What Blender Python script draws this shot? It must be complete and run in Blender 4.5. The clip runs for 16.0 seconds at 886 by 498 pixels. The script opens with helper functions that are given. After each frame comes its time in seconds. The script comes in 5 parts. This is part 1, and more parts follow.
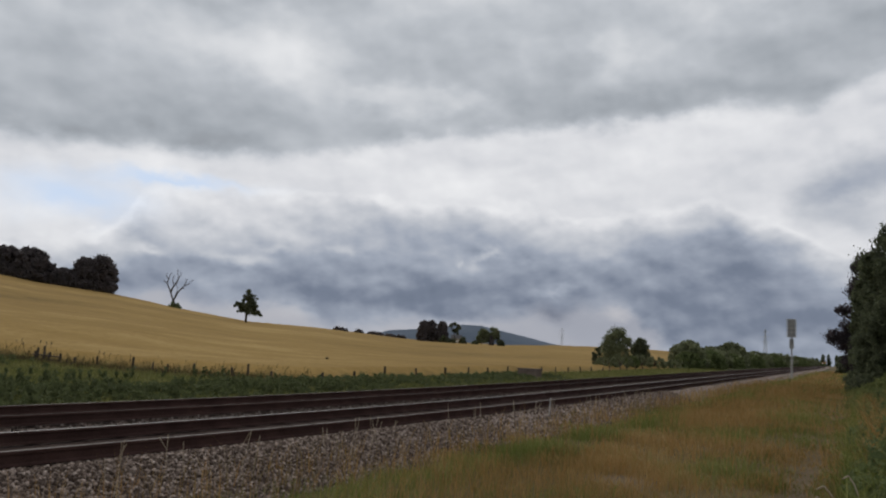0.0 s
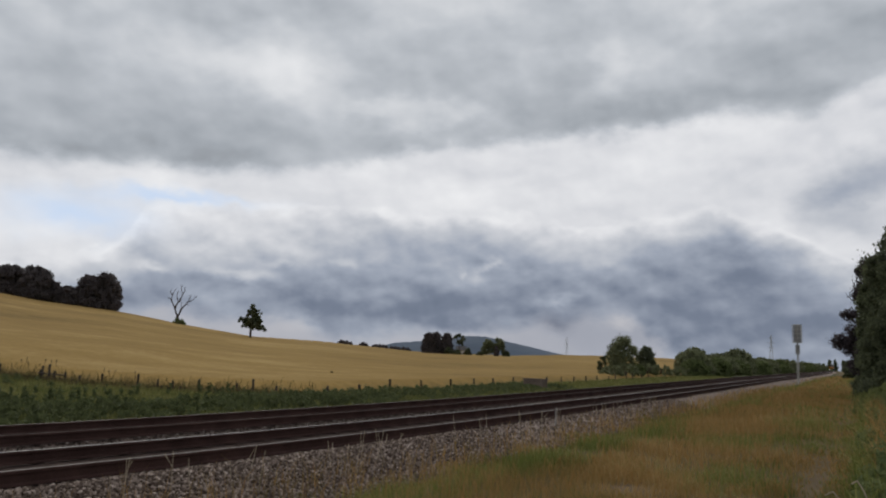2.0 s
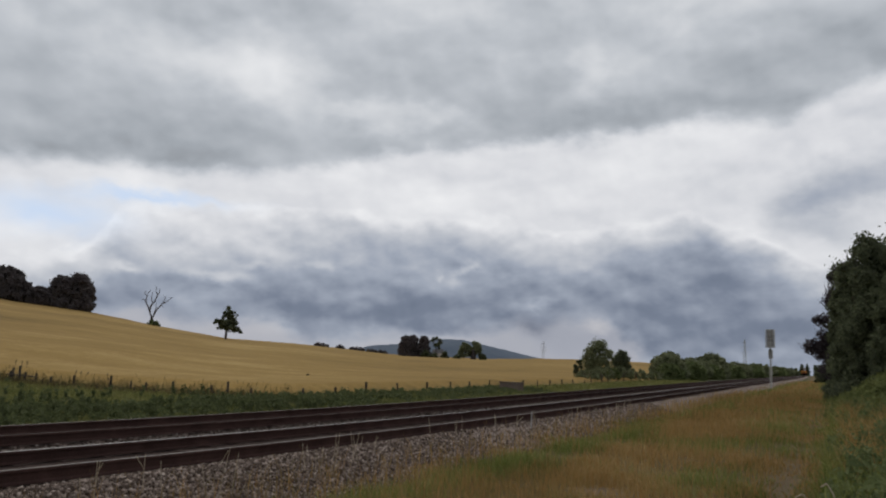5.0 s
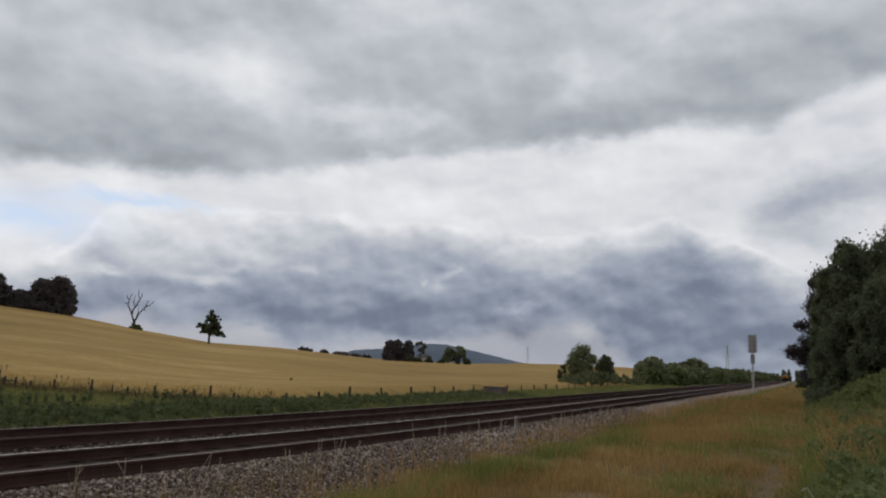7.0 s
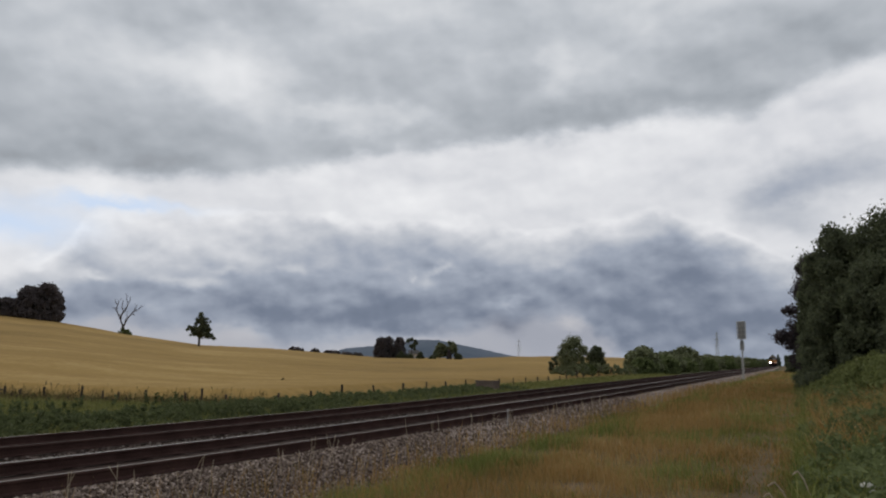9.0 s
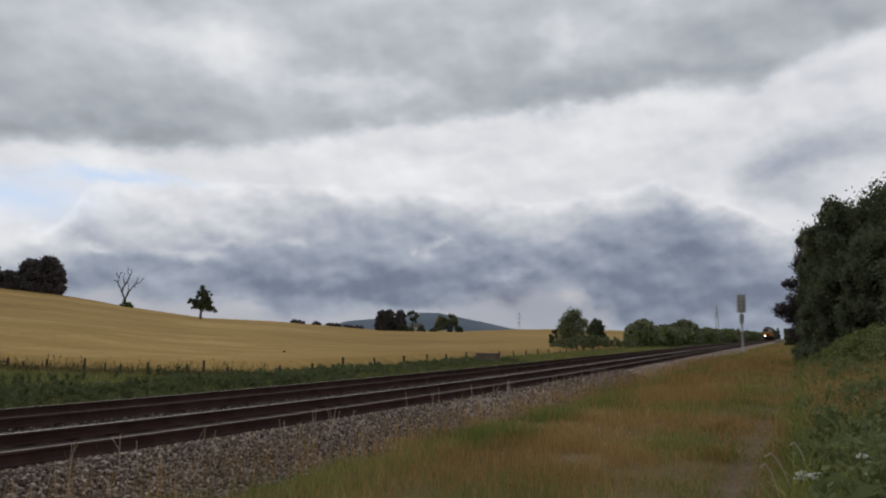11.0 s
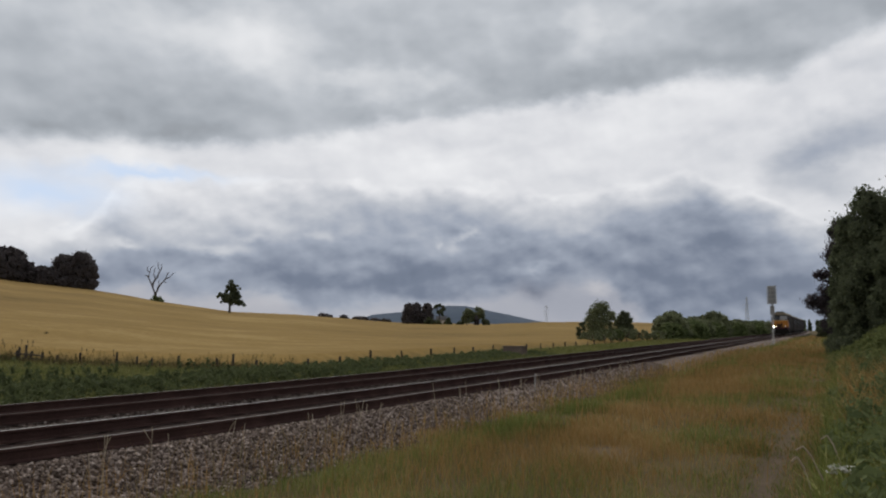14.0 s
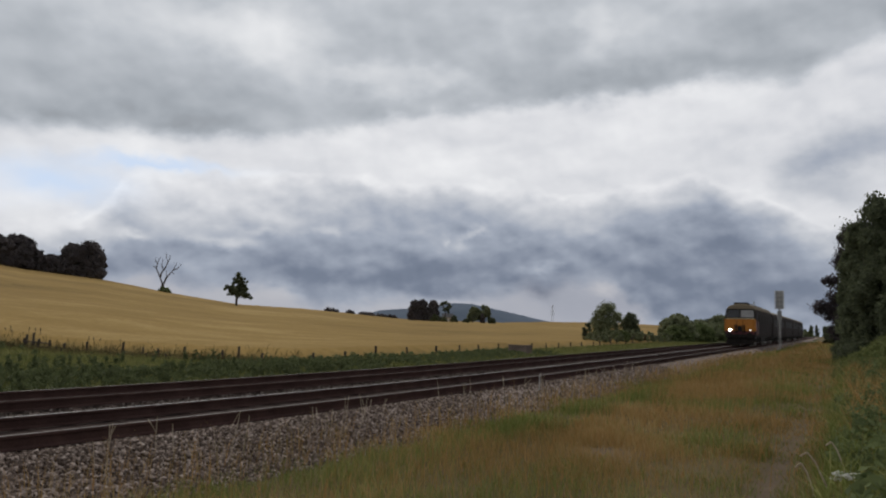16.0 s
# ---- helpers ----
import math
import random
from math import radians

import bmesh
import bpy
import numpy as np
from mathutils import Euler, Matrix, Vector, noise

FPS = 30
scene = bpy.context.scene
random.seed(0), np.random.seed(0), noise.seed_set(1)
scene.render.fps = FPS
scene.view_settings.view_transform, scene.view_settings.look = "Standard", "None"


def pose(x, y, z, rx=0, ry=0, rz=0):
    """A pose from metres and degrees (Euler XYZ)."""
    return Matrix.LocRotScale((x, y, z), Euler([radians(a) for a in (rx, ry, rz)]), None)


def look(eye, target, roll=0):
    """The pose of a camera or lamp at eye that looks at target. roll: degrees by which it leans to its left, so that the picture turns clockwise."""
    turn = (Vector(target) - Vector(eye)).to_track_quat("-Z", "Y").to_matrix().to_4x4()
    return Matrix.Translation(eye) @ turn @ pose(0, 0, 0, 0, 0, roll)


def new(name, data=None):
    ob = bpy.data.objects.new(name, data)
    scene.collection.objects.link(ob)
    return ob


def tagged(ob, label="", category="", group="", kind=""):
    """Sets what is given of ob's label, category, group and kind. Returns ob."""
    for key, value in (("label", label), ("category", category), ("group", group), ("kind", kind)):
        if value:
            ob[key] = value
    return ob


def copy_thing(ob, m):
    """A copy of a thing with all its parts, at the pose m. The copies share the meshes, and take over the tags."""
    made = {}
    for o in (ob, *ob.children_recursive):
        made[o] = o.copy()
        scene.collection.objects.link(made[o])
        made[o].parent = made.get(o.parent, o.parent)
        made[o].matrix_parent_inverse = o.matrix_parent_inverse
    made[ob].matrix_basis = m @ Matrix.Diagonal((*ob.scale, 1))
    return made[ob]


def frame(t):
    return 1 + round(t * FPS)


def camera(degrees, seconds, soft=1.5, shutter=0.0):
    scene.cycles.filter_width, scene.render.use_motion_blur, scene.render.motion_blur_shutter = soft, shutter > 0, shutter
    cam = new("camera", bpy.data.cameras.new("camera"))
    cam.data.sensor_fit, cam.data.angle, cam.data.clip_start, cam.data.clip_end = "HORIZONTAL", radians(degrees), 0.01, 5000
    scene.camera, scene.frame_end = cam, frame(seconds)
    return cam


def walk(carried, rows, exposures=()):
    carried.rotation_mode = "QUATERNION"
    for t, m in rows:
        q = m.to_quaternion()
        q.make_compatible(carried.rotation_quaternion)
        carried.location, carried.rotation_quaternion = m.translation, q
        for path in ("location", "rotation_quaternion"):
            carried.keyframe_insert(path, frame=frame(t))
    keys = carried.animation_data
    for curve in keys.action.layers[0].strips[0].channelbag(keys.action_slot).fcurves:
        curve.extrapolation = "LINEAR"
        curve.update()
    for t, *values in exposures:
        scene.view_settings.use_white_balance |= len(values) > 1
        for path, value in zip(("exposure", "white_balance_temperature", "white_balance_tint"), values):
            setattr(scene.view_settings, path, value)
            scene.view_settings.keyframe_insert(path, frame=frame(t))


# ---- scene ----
cam = camera(57.6, 16.0, soft=2.1)
# A hand-held camera that stays on its spot by the path, sways a few centimetres and turns.
walk(cam, [
    (0, pose(-0.050, -0.024, 0.020, 97.823, -3.037, 27.055)),
    (0.5, pose(-0.048, -0.023, 0.019, 97.802, -2.703, 27.154)),
    (1, pose(-0.046, -0.022, 0.018, 98.004, -2.325, 27.211)),
    (1.5, pose(-0.043, -0.021, 0.017, 98.334, -2.153, 27.255)),
    (2, pose(-0.041, -0.020, 0.017, 98.625, -2.053, 27.424)),
    (2.5, pose(-0.039, -0.019, 0.016, 98.607, -2.632, 27.212)),
    (3, pose(-0.037, -0.018, 0.015, 98.595, -1.839, 27.045)),
    (3.5, pose(-0.035, -0.017, 0.014, 98.636, -2.198, 26.767)),
    (4, pose(-0.033, -0.016, 0.013, 98.728, -2.277, 26.398)),
    (6.5, pose(-0.022, -0.010, 0.009, 99.179, -2.409, 24.957)),
    (7, pose(-0.020, -0.009, 0.008, 99.276, -2.354, 24.682)),
    (7.5, pose(-0.017, -0.008, 0.007, 99.385, -1.499, 24.720)),
    (8, pose(-0.015, -0.007, 0.006, 99.530, -0.154, 24.760)),
    (8.5, pose(-0.013, -0.006, 0.005, 99.538, -0.744, 24.299)),
    (9, pose(-0.011, -0.005, 0.004, 98.973, -0.631, 24.123)),
    (11.5, pose(-0.000, -0.000, 0.000, 96.848, -0.821, 24.263)),
    (12, pose(-0.000, -0.000, 0.000, 96.641, -0.936, 24.374)),
    (12.5, pose(-0.000, -0.000, 0.000, 96.486, -0.442, 24.950)),
    (13, pose(-0.000, -0.000, 0.000, 96.500, 0.001, 25.122)),
    (13.5, pose(-0.000, -0.000, 0.000, 96.566, -0.378, 25.213)),
    (14, pose(-0.000, -0.000, 0.000, 96.554, -0.500, 26.081)),
    (14.5, pose(-0.000, -0.000, 0.000, 96.524, -0.828, 26.531)),
    (15, pose(-0.000, -0.000, 0.000, 96.290, -0.771, 26.922)),
    (15.5, pose(-0.000, -0.000, 0.000, 96.111, -1.617, 26.957)),
    (16, pose(-0.000, -0.000, 0.000, 96.357, -1.832, 26.465)),
], [(0, 0.14), (9, 0.16), (16, 0.17)])

# ---- world and light ----
world = bpy.data.worlds.new("overcast_sky")
scene.world = world
world.use_nodes = True
wn = world.node_tree.nodes
wl = world.node_tree.links
sky = wn.new("ShaderNodeTexSky")
sky.sky_type, sky.sun_disc = "NISHITA", False
sky.sun_elevation, sky.sun_rotation = radians(52), radians(-60)
sky.dust_density = 3.0
grey = wn.new("ShaderNodeMix")
grey.data_type = "RGBA"
grey.inputs["Factor"].default_value = 0.8
grey.inputs["B"].default_value = (6.2, 6.1, 6.2, 1)
wl.new(sky.outputs[0], grey.inputs["A"])
wl.new(grey.outputs["Result"], wn["Background"].inputs["Color"])
wn["Background"].inputs["Strength"].default_value = 0.075

sun = new("sun", bpy.data.lights.new("sun", "SUN"))
sun.data.energy, sun.data.angle, sun.data.color = 0.8, radians(14), (1.0, 0.94, 0.84)
sun.matrix_world = look((-60, 35, 90), (0, 0, 0))


# ---- the line of the railway and the lie of the land ----
def bend(y, far):
    return y - far * np.arctan(y / far)


def rail_x(y):
    """Near running rail of the near track."""
    return -7.855 - 0.05492 * bend(y, 378.7)


def rail_z(y):
    """Top of the rails."""
    y = np.clip(y, -300, 900)
    ahead = np.maximum(y, 0)
    return -1.155 + 0.02684 * bend(y, 12.55) - 0.01024 * ahead * ahead / (ahead + 150)


SKY_AZ = (-180, -100, -40, 0, 7, 11.5, 15, 18.9, 22.5, 28.9, 32.5, 36.4, 40.9, 45.6, 49.8, 54, 58, 75, 110, 180)
SKY_EL = (0.3, 0.5, 0.9, 0.9, 1.0, 1.41, 1.47, 1.44, 1.28, 1.30, 1.56, 1.80, 1.93, 2.56, 3.21, 3.55, 4.1, 4.5, 1.0, 0.3)
CREST = (300, 300, 350, 600, 600, 560, 520, 500, 470, 430, 400, 350, 285, 290, 300, 300, 300, 300, 300, 300)
PROF_U = (-60, -13, -9, -7.4, -5.8, -4.9, 0.45, 1.0, 1.75, 2.6, 6.3, 7.0, 7.7, 8.6, 10.5, 14, 60)
PROF_Z = (-0.4, -0.4, -0.4, -0.46, -0.42, -0.33, -0.33, -0.42, -0.55, -0.48, -0.44, -0.47, -0.40, -0.22, 0.35, 1.0, 1.0)


def ease(a, b, v):
    t = np.clip((v - a) / (b - a), 0, 1)
    return t * t * (3 - 2 * t)


def fence_side(x, y):
    """Positive beyond the field fence: metres into the crop."""
    u = x - rail_x(y)
    return np.minimum(-u - 12.2, y - 27.3 + (x + 20) * -0.1)


def land(x, y):
    """Height of the ground, for arrays or numbers."""
    x, y = np.asarray(x, float), np.asarray(y, float)
    r = np.hypot(x, y)
    az = np.degrees(np.arctan2(-x, y))
    rc = np.interp(az, SKY_AZ, CREST)
    zc = np.tan(np.radians(np.interp(az, SKY_AZ, SKY_EL))) * rc
    t = np.clip((r - 30) / (rc - 30), 0, 1)
    field = -1.55 + (zc + 1.55) * (0.75 * t + 0.25 * t * t)
    field = field - np.clip(r - rc, 0, 900) * 0.012
    field = field + (0.25 * np.sin(x * 0.031 + 1.3) * np.sin(y * 0.027)) * ease(60, 140, r) * (1 - ease(0.7, 1.0, t))
    u = x - rail_x(y)
    field = field + 0.6 * ease(-0.3, 1.2, fence_side(x, y)) * (1 - ease(0.5, 1.0, t))
    line = rail_z(y) + np.interp(u, PROF_U, PROF_Z)
    w = np.where(u < 0, ease(-14, -45, u), ease(14, 45, u))
    w = np.maximum(w, ease(700, 900, r))
    line = line + 0.6 * ease(-0.3, 1.2, fence_side(x, y)) * (r < 900)
    return (1 - w) * line + w * field


# ---- mesh helpers ----
def mesh_of(name, verts, faces, material, smooth=False, mats=None):
    me = bpy.data.meshes.new(name)
    me.from_pydata([tuple(v) for v in verts] if not isinstance(verts, list) else verts, [], faces if isinstance(faces, list) else faces.tolist())
    for m in (material if isinstance(material, (list, tuple)) else [material]):
        me.materials.append(m)
    if smooth:
        me.polygons.foreach_set("use_smooth", [True] * len(me.polygons))
    me.update()
    return me


def part(name, bm, material, parent=None, label=""):
    """Links a bmesh as one mesh object under a thing."""
    me = bpy.data.meshes.new(name)
    bm.to_mesh(me)
    bm.free()
    me.materials.append(material)
    ob = new(name, me)
    ob.parent = parent
    return tagged(ob, label)


def part_of(name, me, parent=None, label=""):
    ob = new(name, me)
    ob.parent = parent
    return tagged(ob, label)


def thing(name, m, label, category, group="", kind=""):
    ob = new(name)
    ob.empty_display_size = 0.2
    ob.matrix_basis = m
    return tagged(ob, label, category, group, kind)


def box(bm, x0, x1, y0, y1, z0, z1, bevel=0.0):
    made = bmesh.ops.create_cube(bm, size=1, matrix=Matrix.LocRotScale(((x0 + x1) / 2, (y0 + y1) / 2, (z0 + z1) / 2), None, (x1 - x0, y1 - y0, z1 - z0)))
    if bevel:
        edges = list({e for v in made["verts"] for e in v.link_edges})
        bmesh.ops.bevel(bm, geom=edges, offset=bevel, segments=2, affect="EDGES", profile=0.6)
    return bm


def rod(bm, a, b, r0, r1=None, n=8):
    a, b = Vector(a), Vector(b)
    d = b - a
    m = Matrix.Translation((a + b) / 2) @ d.to_track_quat("Z", "Y").to_matrix().to_4x4()
    bmesh.ops.create_cone(bm, cap_ends=True, segments=n, radius1=r0, radius2=r0 if r1 is None else r1, depth=d.length, matrix=m)
    return bm


# ---- materials ----
class Nodes:
    """A node material under construction."""

    def __init__(self, name, rough=0.8, metal=0.0, spec=0.3):
        self.mat = bpy.data.materials.new(name)
        self.mat.use_nodes = True
        self.tree = self.mat.node_tree
        self.bsdf = self.tree.nodes["Principled BSDF"]
        self.bsdf.inputs["Roughness"].default_value = rough
        self.bsdf.inputs["Metallic"].default_value = metal
        self.bsdf.inputs["Specular IOR Level"].default_value = spec

    def add(self, kind, **inputs):
        n = self.tree.nodes.new(kind)
        for k, v in inputs.items():
            self.put(v, n.inputs[k.replace("_", " ")])
        return n

    def put(self, v, socket):
        if isinstance(v, bpy.types.NodeSocket):
            self.tree.links.new(v, socket)
        else:
            socket.default_value = v

    def coords(self, scale=(1, 1, 1), which="Object"):
        t = self.tree.nodes.new("ShaderNodeTexCoord")
        m = self.add("ShaderNodeMapping", Scale=scale)
        self.tree.links.new(t.outputs[which], m.inputs["Vector"])
        return m.outputs[0]

    def noise(self, scale, detail=4, vec=None, rough=0.55):
        n = self.add("ShaderNodeTexNoise", Scale=scale, Detail=detail, Roughness=rough)
        self.put(vec if vec is not None else self.coords(), n.inputs["Vector"])
        return n.outputs["Fac"]

    def math(self, op, a, b=0.0, c=0.0, clamp=False):
        n = self.tree.nodes.new("ShaderNodeMath")
        n.operation, n.use_clamp = op, clamp
        for v, s in zip((a, b, c), n.inputs):
            self.put(v, s)
        return n.outputs[0]

    def ramp(self, fac, *stops):
        n = self.tree.nodes.new("ShaderNodeValToRGB")
        el = n.color_ramp.elements
        while len(el) < len(stops):
            el.new(0.5)
        for e, (p, c) in zip(el, stops):
            e.position, e.color = p, (*c, 1)
        self.put(fac, n.inputs[0])
        return n.outputs[0]

    def mix(self, fac, a, b, blend="MIX"):
        n = self.tree.nodes.new("ShaderNodeMix")
        n.data_type, n.blend_type = "RGBA", blend
        for v, s in ((fac, n.inputs["Factor"]), (a, n.inputs["A"]), (b, n.inputs["B"])):
            self.put((*v, 1) if isinstance(v, tuple) and len(v) == 3 else v, s)
        return n.outputs["Result"]

    def random(self):
        return self.tree.nodes.new("ShaderNodeObjectInfo").outputs["Random"]

    def island(self):
        return self.tree.nodes.new("ShaderNodeNewGeometry").outputs["Random Per Island"]

    def color(self, c):
        self.put(c, self.bsdf.inputs["Base Color"])
        return self

    def bump(self, height, strength=0.4, distance=0.02):
        b = self.add("ShaderNodeBump", Strength=strength, Distance=distance)
        self.put(height, b.inputs["Height"])
        self.tree.links.new(b.outputs[0], self.bsdf.inputs["Normal"])
        return self


def two_scale(name, dark, light, coarse, fine, rough=0.8, metal=0.0, bump=0.3, dist=0.01, spec=0.3, vary=0.0):
    n = Nodes(name, rough, metal, spec)
    a, b = n.noise(coarse, 3), n.noise(fine, 5)
    f = n.math("ADD", n.math("MULTIPLY", a, 0.6), n.math("MULTIPLY", b, 0.4))
    c = n.ramp(f, (0.34, dark), (0.66, light))
    if vary:
        k = n.math("ADD", n.math("MULTIPLY", n.random(), vary), 1 - vary / 2)
        h = n.add("ShaderNodeHueSaturation", Value=k, Color=c)
        c = h.outputs[0]
    n.color(c)
    if bump:
        n.bump(b, bump, dist)
    return n.mat


def let_light_through(n, colour, share):
    """Thin leaves: part of the light passes to the far side."""
    thin = n.add("ShaderNodeBsdfTranslucent", Color=colour)
    both = n.add("ShaderNodeMixShader", Fac=share)
    n.tree.links.new(n.bsdf.outputs[0], both.inputs[1])
    n.tree.links.new(thin.outputs[0], both.inputs[2])
    n.tree.links.new(both.outputs[0], n.tree.nodes["Material Output"].inputs["Surface"])


def leaf_material(name, dark, light, gloss=0.75, thin=0.4):
    n = Nodes(name, gloss, 0.0, 0.15)
    big = n.noise(0.35, 3)
    f = n.math("ADD", n.math("MULTIPLY", n.island(), 0.45), n.math("MULTIPLY", big, 0.55))
    c = n.ramp(f, (0.2, dark), (0.8, light))
    n.color(c)
    let_light_through(n, c, thin)
    return n.mat


# ---- the clouds: a far bank that drifts slowly ----
def cloud_material():
    n = Nodes("cloud_bank")
    tree = n.tree
    tree.nodes.remove(n.bsdf)
    out = tree.nodes["Material Output"]
    emit = tree.nodes.new("ShaderNodeEmission")
    tree.links.new(emit.outputs[0], out.inputs["Surface"])
    sep = tree.nodes.new("ShaderNodeSeparateXYZ")
    geo = tree.nodes.new("ShaderNodeTexCoord")
    nor = tree.nodes.new("ShaderNodeVectorMath")
    nor.operation = "NORMALIZE"
    tree.links.new(geo.outputs["Object"], nor.inputs[0])
    tree.links.new(nor.outputs[0], sep.inputs[0])
    x, y, z = sep.outputs
    deg = 57.29578
    side = n.math("SUBTRACT", 25.12, n.math("MULTIPLY", n.math("ARCTAN2", n.math("MULTIPLY", x, -1.0), y), deg))
    up = n.math("MULTIPLY", n.math("ARCSINE", z), deg)
    comb = n.add("ShaderNodeCombineXYZ", X=n.math("MULTIPLY", side, 0.1), Y=n.math("MULTIPLY", up, 0.15))
    flat = comb.outputs[0]
    w1 = n.add("ShaderNodeTexNoise", Scale=0.9, Detail=5, Roughness=0.55, Vector=flat)
    w2 = n.add("ShaderNodeTexNoise", Scale=3.1, Detail=4, Roughness=0.5, Vector=flat)
    ws = tree.nodes.new("ShaderNodeSeparateXYZ")
    tree.links.new(w1.outputs["Color"], ws.inputs[0])
    ws2 = tree.nodes.new("ShaderNodeSeparateXYZ")
    tree.links.new(w2.outputs["Color"], ws2.inputs[0])

    def centred(v, k):
        return n.math("MULTIPLY", n.math("SUBTRACT", v, 0.5), k)

    ws3 = tree.nodes.new("ShaderNodeSeparateXYZ")
    w3 = n.add("ShaderNodeTexNoise", Scale=7.0, Detail=3, Roughness=0.5, Vector=flat)
    tree.links.new(w3.outputs["Color"], ws3.inputs[0])
    a = n.math("ADD", n.math("ADD", side, centred(ws.outputs[0], 5.0)), n.math("ADD", centred(ws2.outputs[0], 3.2), centred(ws3.outputs[0], 1.0)))
    e = n.math("ADD", n.math("ADD", up, centred(ws.outputs[1], 2.0)), n.math("ADD", centred(ws2.outputs[1], 2.0), centred(ws3.outputs[1], 0.8)))

    def bell(a0, e0, wide, tall):
        p = n.math("POWER", n.math("MULTIPLY", n.math("SUBTRACT", a, a0), 1 / wide), 2.0)
        q = n.math("POWER", n.math("MULTIPLY", n.math("SUBTRACT", e, e0), 1 / tall), 2.0)
        return n.math("EXPONENT", n.math("MULTIPLY", n.math("ADD", p, q), -1.0))

    def lump(v, a0, e0, wide, tall, amount):
        return n.math("ADD", v, n.math("MULTIPLY", bell(a0, e0, wide, tall), amount))

    def outline(*points):
        """Height of a cloud edge along the horizon."""
        r = n.ramp(n.math("MULTIPLY_ADD", a, 1 / 80, 0.5), *[((x + 40) / 80, (y / 30,) * 3) for x, y in points])
        return n.math("MULTIPLY", r, 30.0)

    def smooth(v, lo, hi):
        m = n.add("ShaderNodeMapRange", Value=v)
        m.interpolation_type = "SMOOTHSTEP"
        m.inputs["From Min"].default_value, m.inputs["From Max"].default_value = lo, hi
        return m.outputs[0]

    def over(fac, under, top):
        return n.math("MULTIPLY_ADD", n.math("SUBTRACT", top, under), fac, under)

    def relief(scale, dx, dy, seed, detail=3.0):
        """Lit tops and shaded undersides of the billows."""
        values = []
        for ox, oy in ((0, 0), (dx, dy)):
            m = n.add("ShaderNodeMapping", Location=(seed + ox, seed * 0.6 + oy, 0.0), Vector=flat)
            t = n.add("ShaderNodeTexNoise", Scale=scale, Detail=detail, Roughness=0.45, Vector=m.outputs[0])
            values.append(t.outputs["Fac"])
        return n.math("SUBTRACT", values[0], values[1])

    big_relief = relief(1.6, 0.06, 0.16, 3.0)
    small_relief = relief(3.6, 0.03, 0.075, 7.0)
    blotch = n.add("ShaderNodeTexNoise", Scale=1.1, Detail=6, Roughness=0.5, Distortion=0.3, Vector=flat)
    blotch = centred(blotch.outputs["Fac"], 1.0)
    # bright thin cloud behind everything
    val = n.math("MULTIPLY_ADD", blotch, 0.34, 0.665)
    val = n.math("MULTIPLY_ADD", big_relief, 0.22, val)
    val = n.math("MULTIPLY_ADD", small_relief, 0.16, val)
    val = lump(val, 27.4, 13.2, 4.0, 1.53, -0.27)
    val = lump(val, 24.3, 12.0, 2.5, 0.88, -0.18)
    val = lump(val, 22.4, 10.7, 1.9, 1.41, -0.13)
    val = lump(val, 25.3, 10.3, 1.3, 0.72, -0.10)
    val = lump(val, 19.0, 12.9, 4.2, 1.61, -0.05)
    val = lump(val, -1.3, 12.6, 8.4, 0.80, 0.04)
    val = lump(val, -26.5, 7.0, 2.5, 0.56, 0.03)
    val = lump(val, -26.9, 5.5, 3.0, 0.64, -0.24)
    val = lump(val, -23.5, 6.1, 1.7, 0.32, 0.06)
    val = lump(val, 27.2, 16.8, 3.0, 1.61, -0.04)
    # cumulus bank above the horizon
    bank_top = outline((-28.4, 6.6), (-25.3, 8.0), (-23.1, 10.2), (-18.5, 10.9), (-12.8, 11.0), (-6.1, 11.2), (1.2, 11.3), (7.3, 10.5), (13.3, 11.2), (17.1, 11.8), (19.7, 10.6), (22.5, 9.0), (24.9, 7.8), (29.4, 6.7))
    depth = n.math("SUBTRACT", bank_top, e)
    bank = n.ramp(n.math("MULTIPLY", depth, 1 / 8), (0.0, (0.76,) * 3), (0.05, (0.68,) * 3), (0.13, (0.56,) * 3), (0.28, (0.45,) * 3), (0.50, (0.35,) * 3), (0.75, (0.31,) * 3), (1.0, (0.31,) * 3))
    bank = n.math("MULTIPLY_ADD", big_relief, 0.36, bank)
    bank = n.math("MULTIPLY_ADD", small_relief, 0.30, bank)
    bank = n.math("MULTIPLY_ADD", blotch, 0.16, bank)
    # paler haze under its foot
    haze = smooth(n.math("SUBTRACT", outline((-28.1, 2.6), (-21.6, 3.3), (-17.0, 3.6), (-12.5, 3.4), (-8.2, 2.3), (-2.7, 3.0), (2.1, 3.6), (4.5, 4.7), (10.5, 4.6), (12.4, 2.6), (14.3, 0.4), (24.0, 0.4)), e), -0.5, 1.0)
    bank = over(haze, bank, n.math("MULTIPLY_ADD", blotch, 0.16, 0.40))
    bank = lump(bank, -17.1, 6.4, 2.5, 0.40, 0.15)
    bank = lump(bank, -19.3, 5.7, 2.5, 0.64, -0.07)
    bank = lump(bank, -14.0, 7.3, 1.7, 0.36, 0.15)
    bank = lump(bank, -9.9, 7.0, 1.3, 0.32, 0.11)
    bank = lump(bank, -23.1, 6.2, 1.4, 0.32, 0.18)
    bank = lump(bank, -5.1, 4.8, 5.5, 1.41, -0.07)
    bank = lump(bank, -2.7, 4.0, 5.1, 1.21, -0.06)
    bank = lump(bank, -11.4, 4.3, 3.4, 1.04, -0.04)
    bank = lump(bank, 4.5, 5.8, 5.1, 1.04, -0.06)
    bank = lump(bank, 15.2, 8.8, 3.0, 1.61, -0.05)
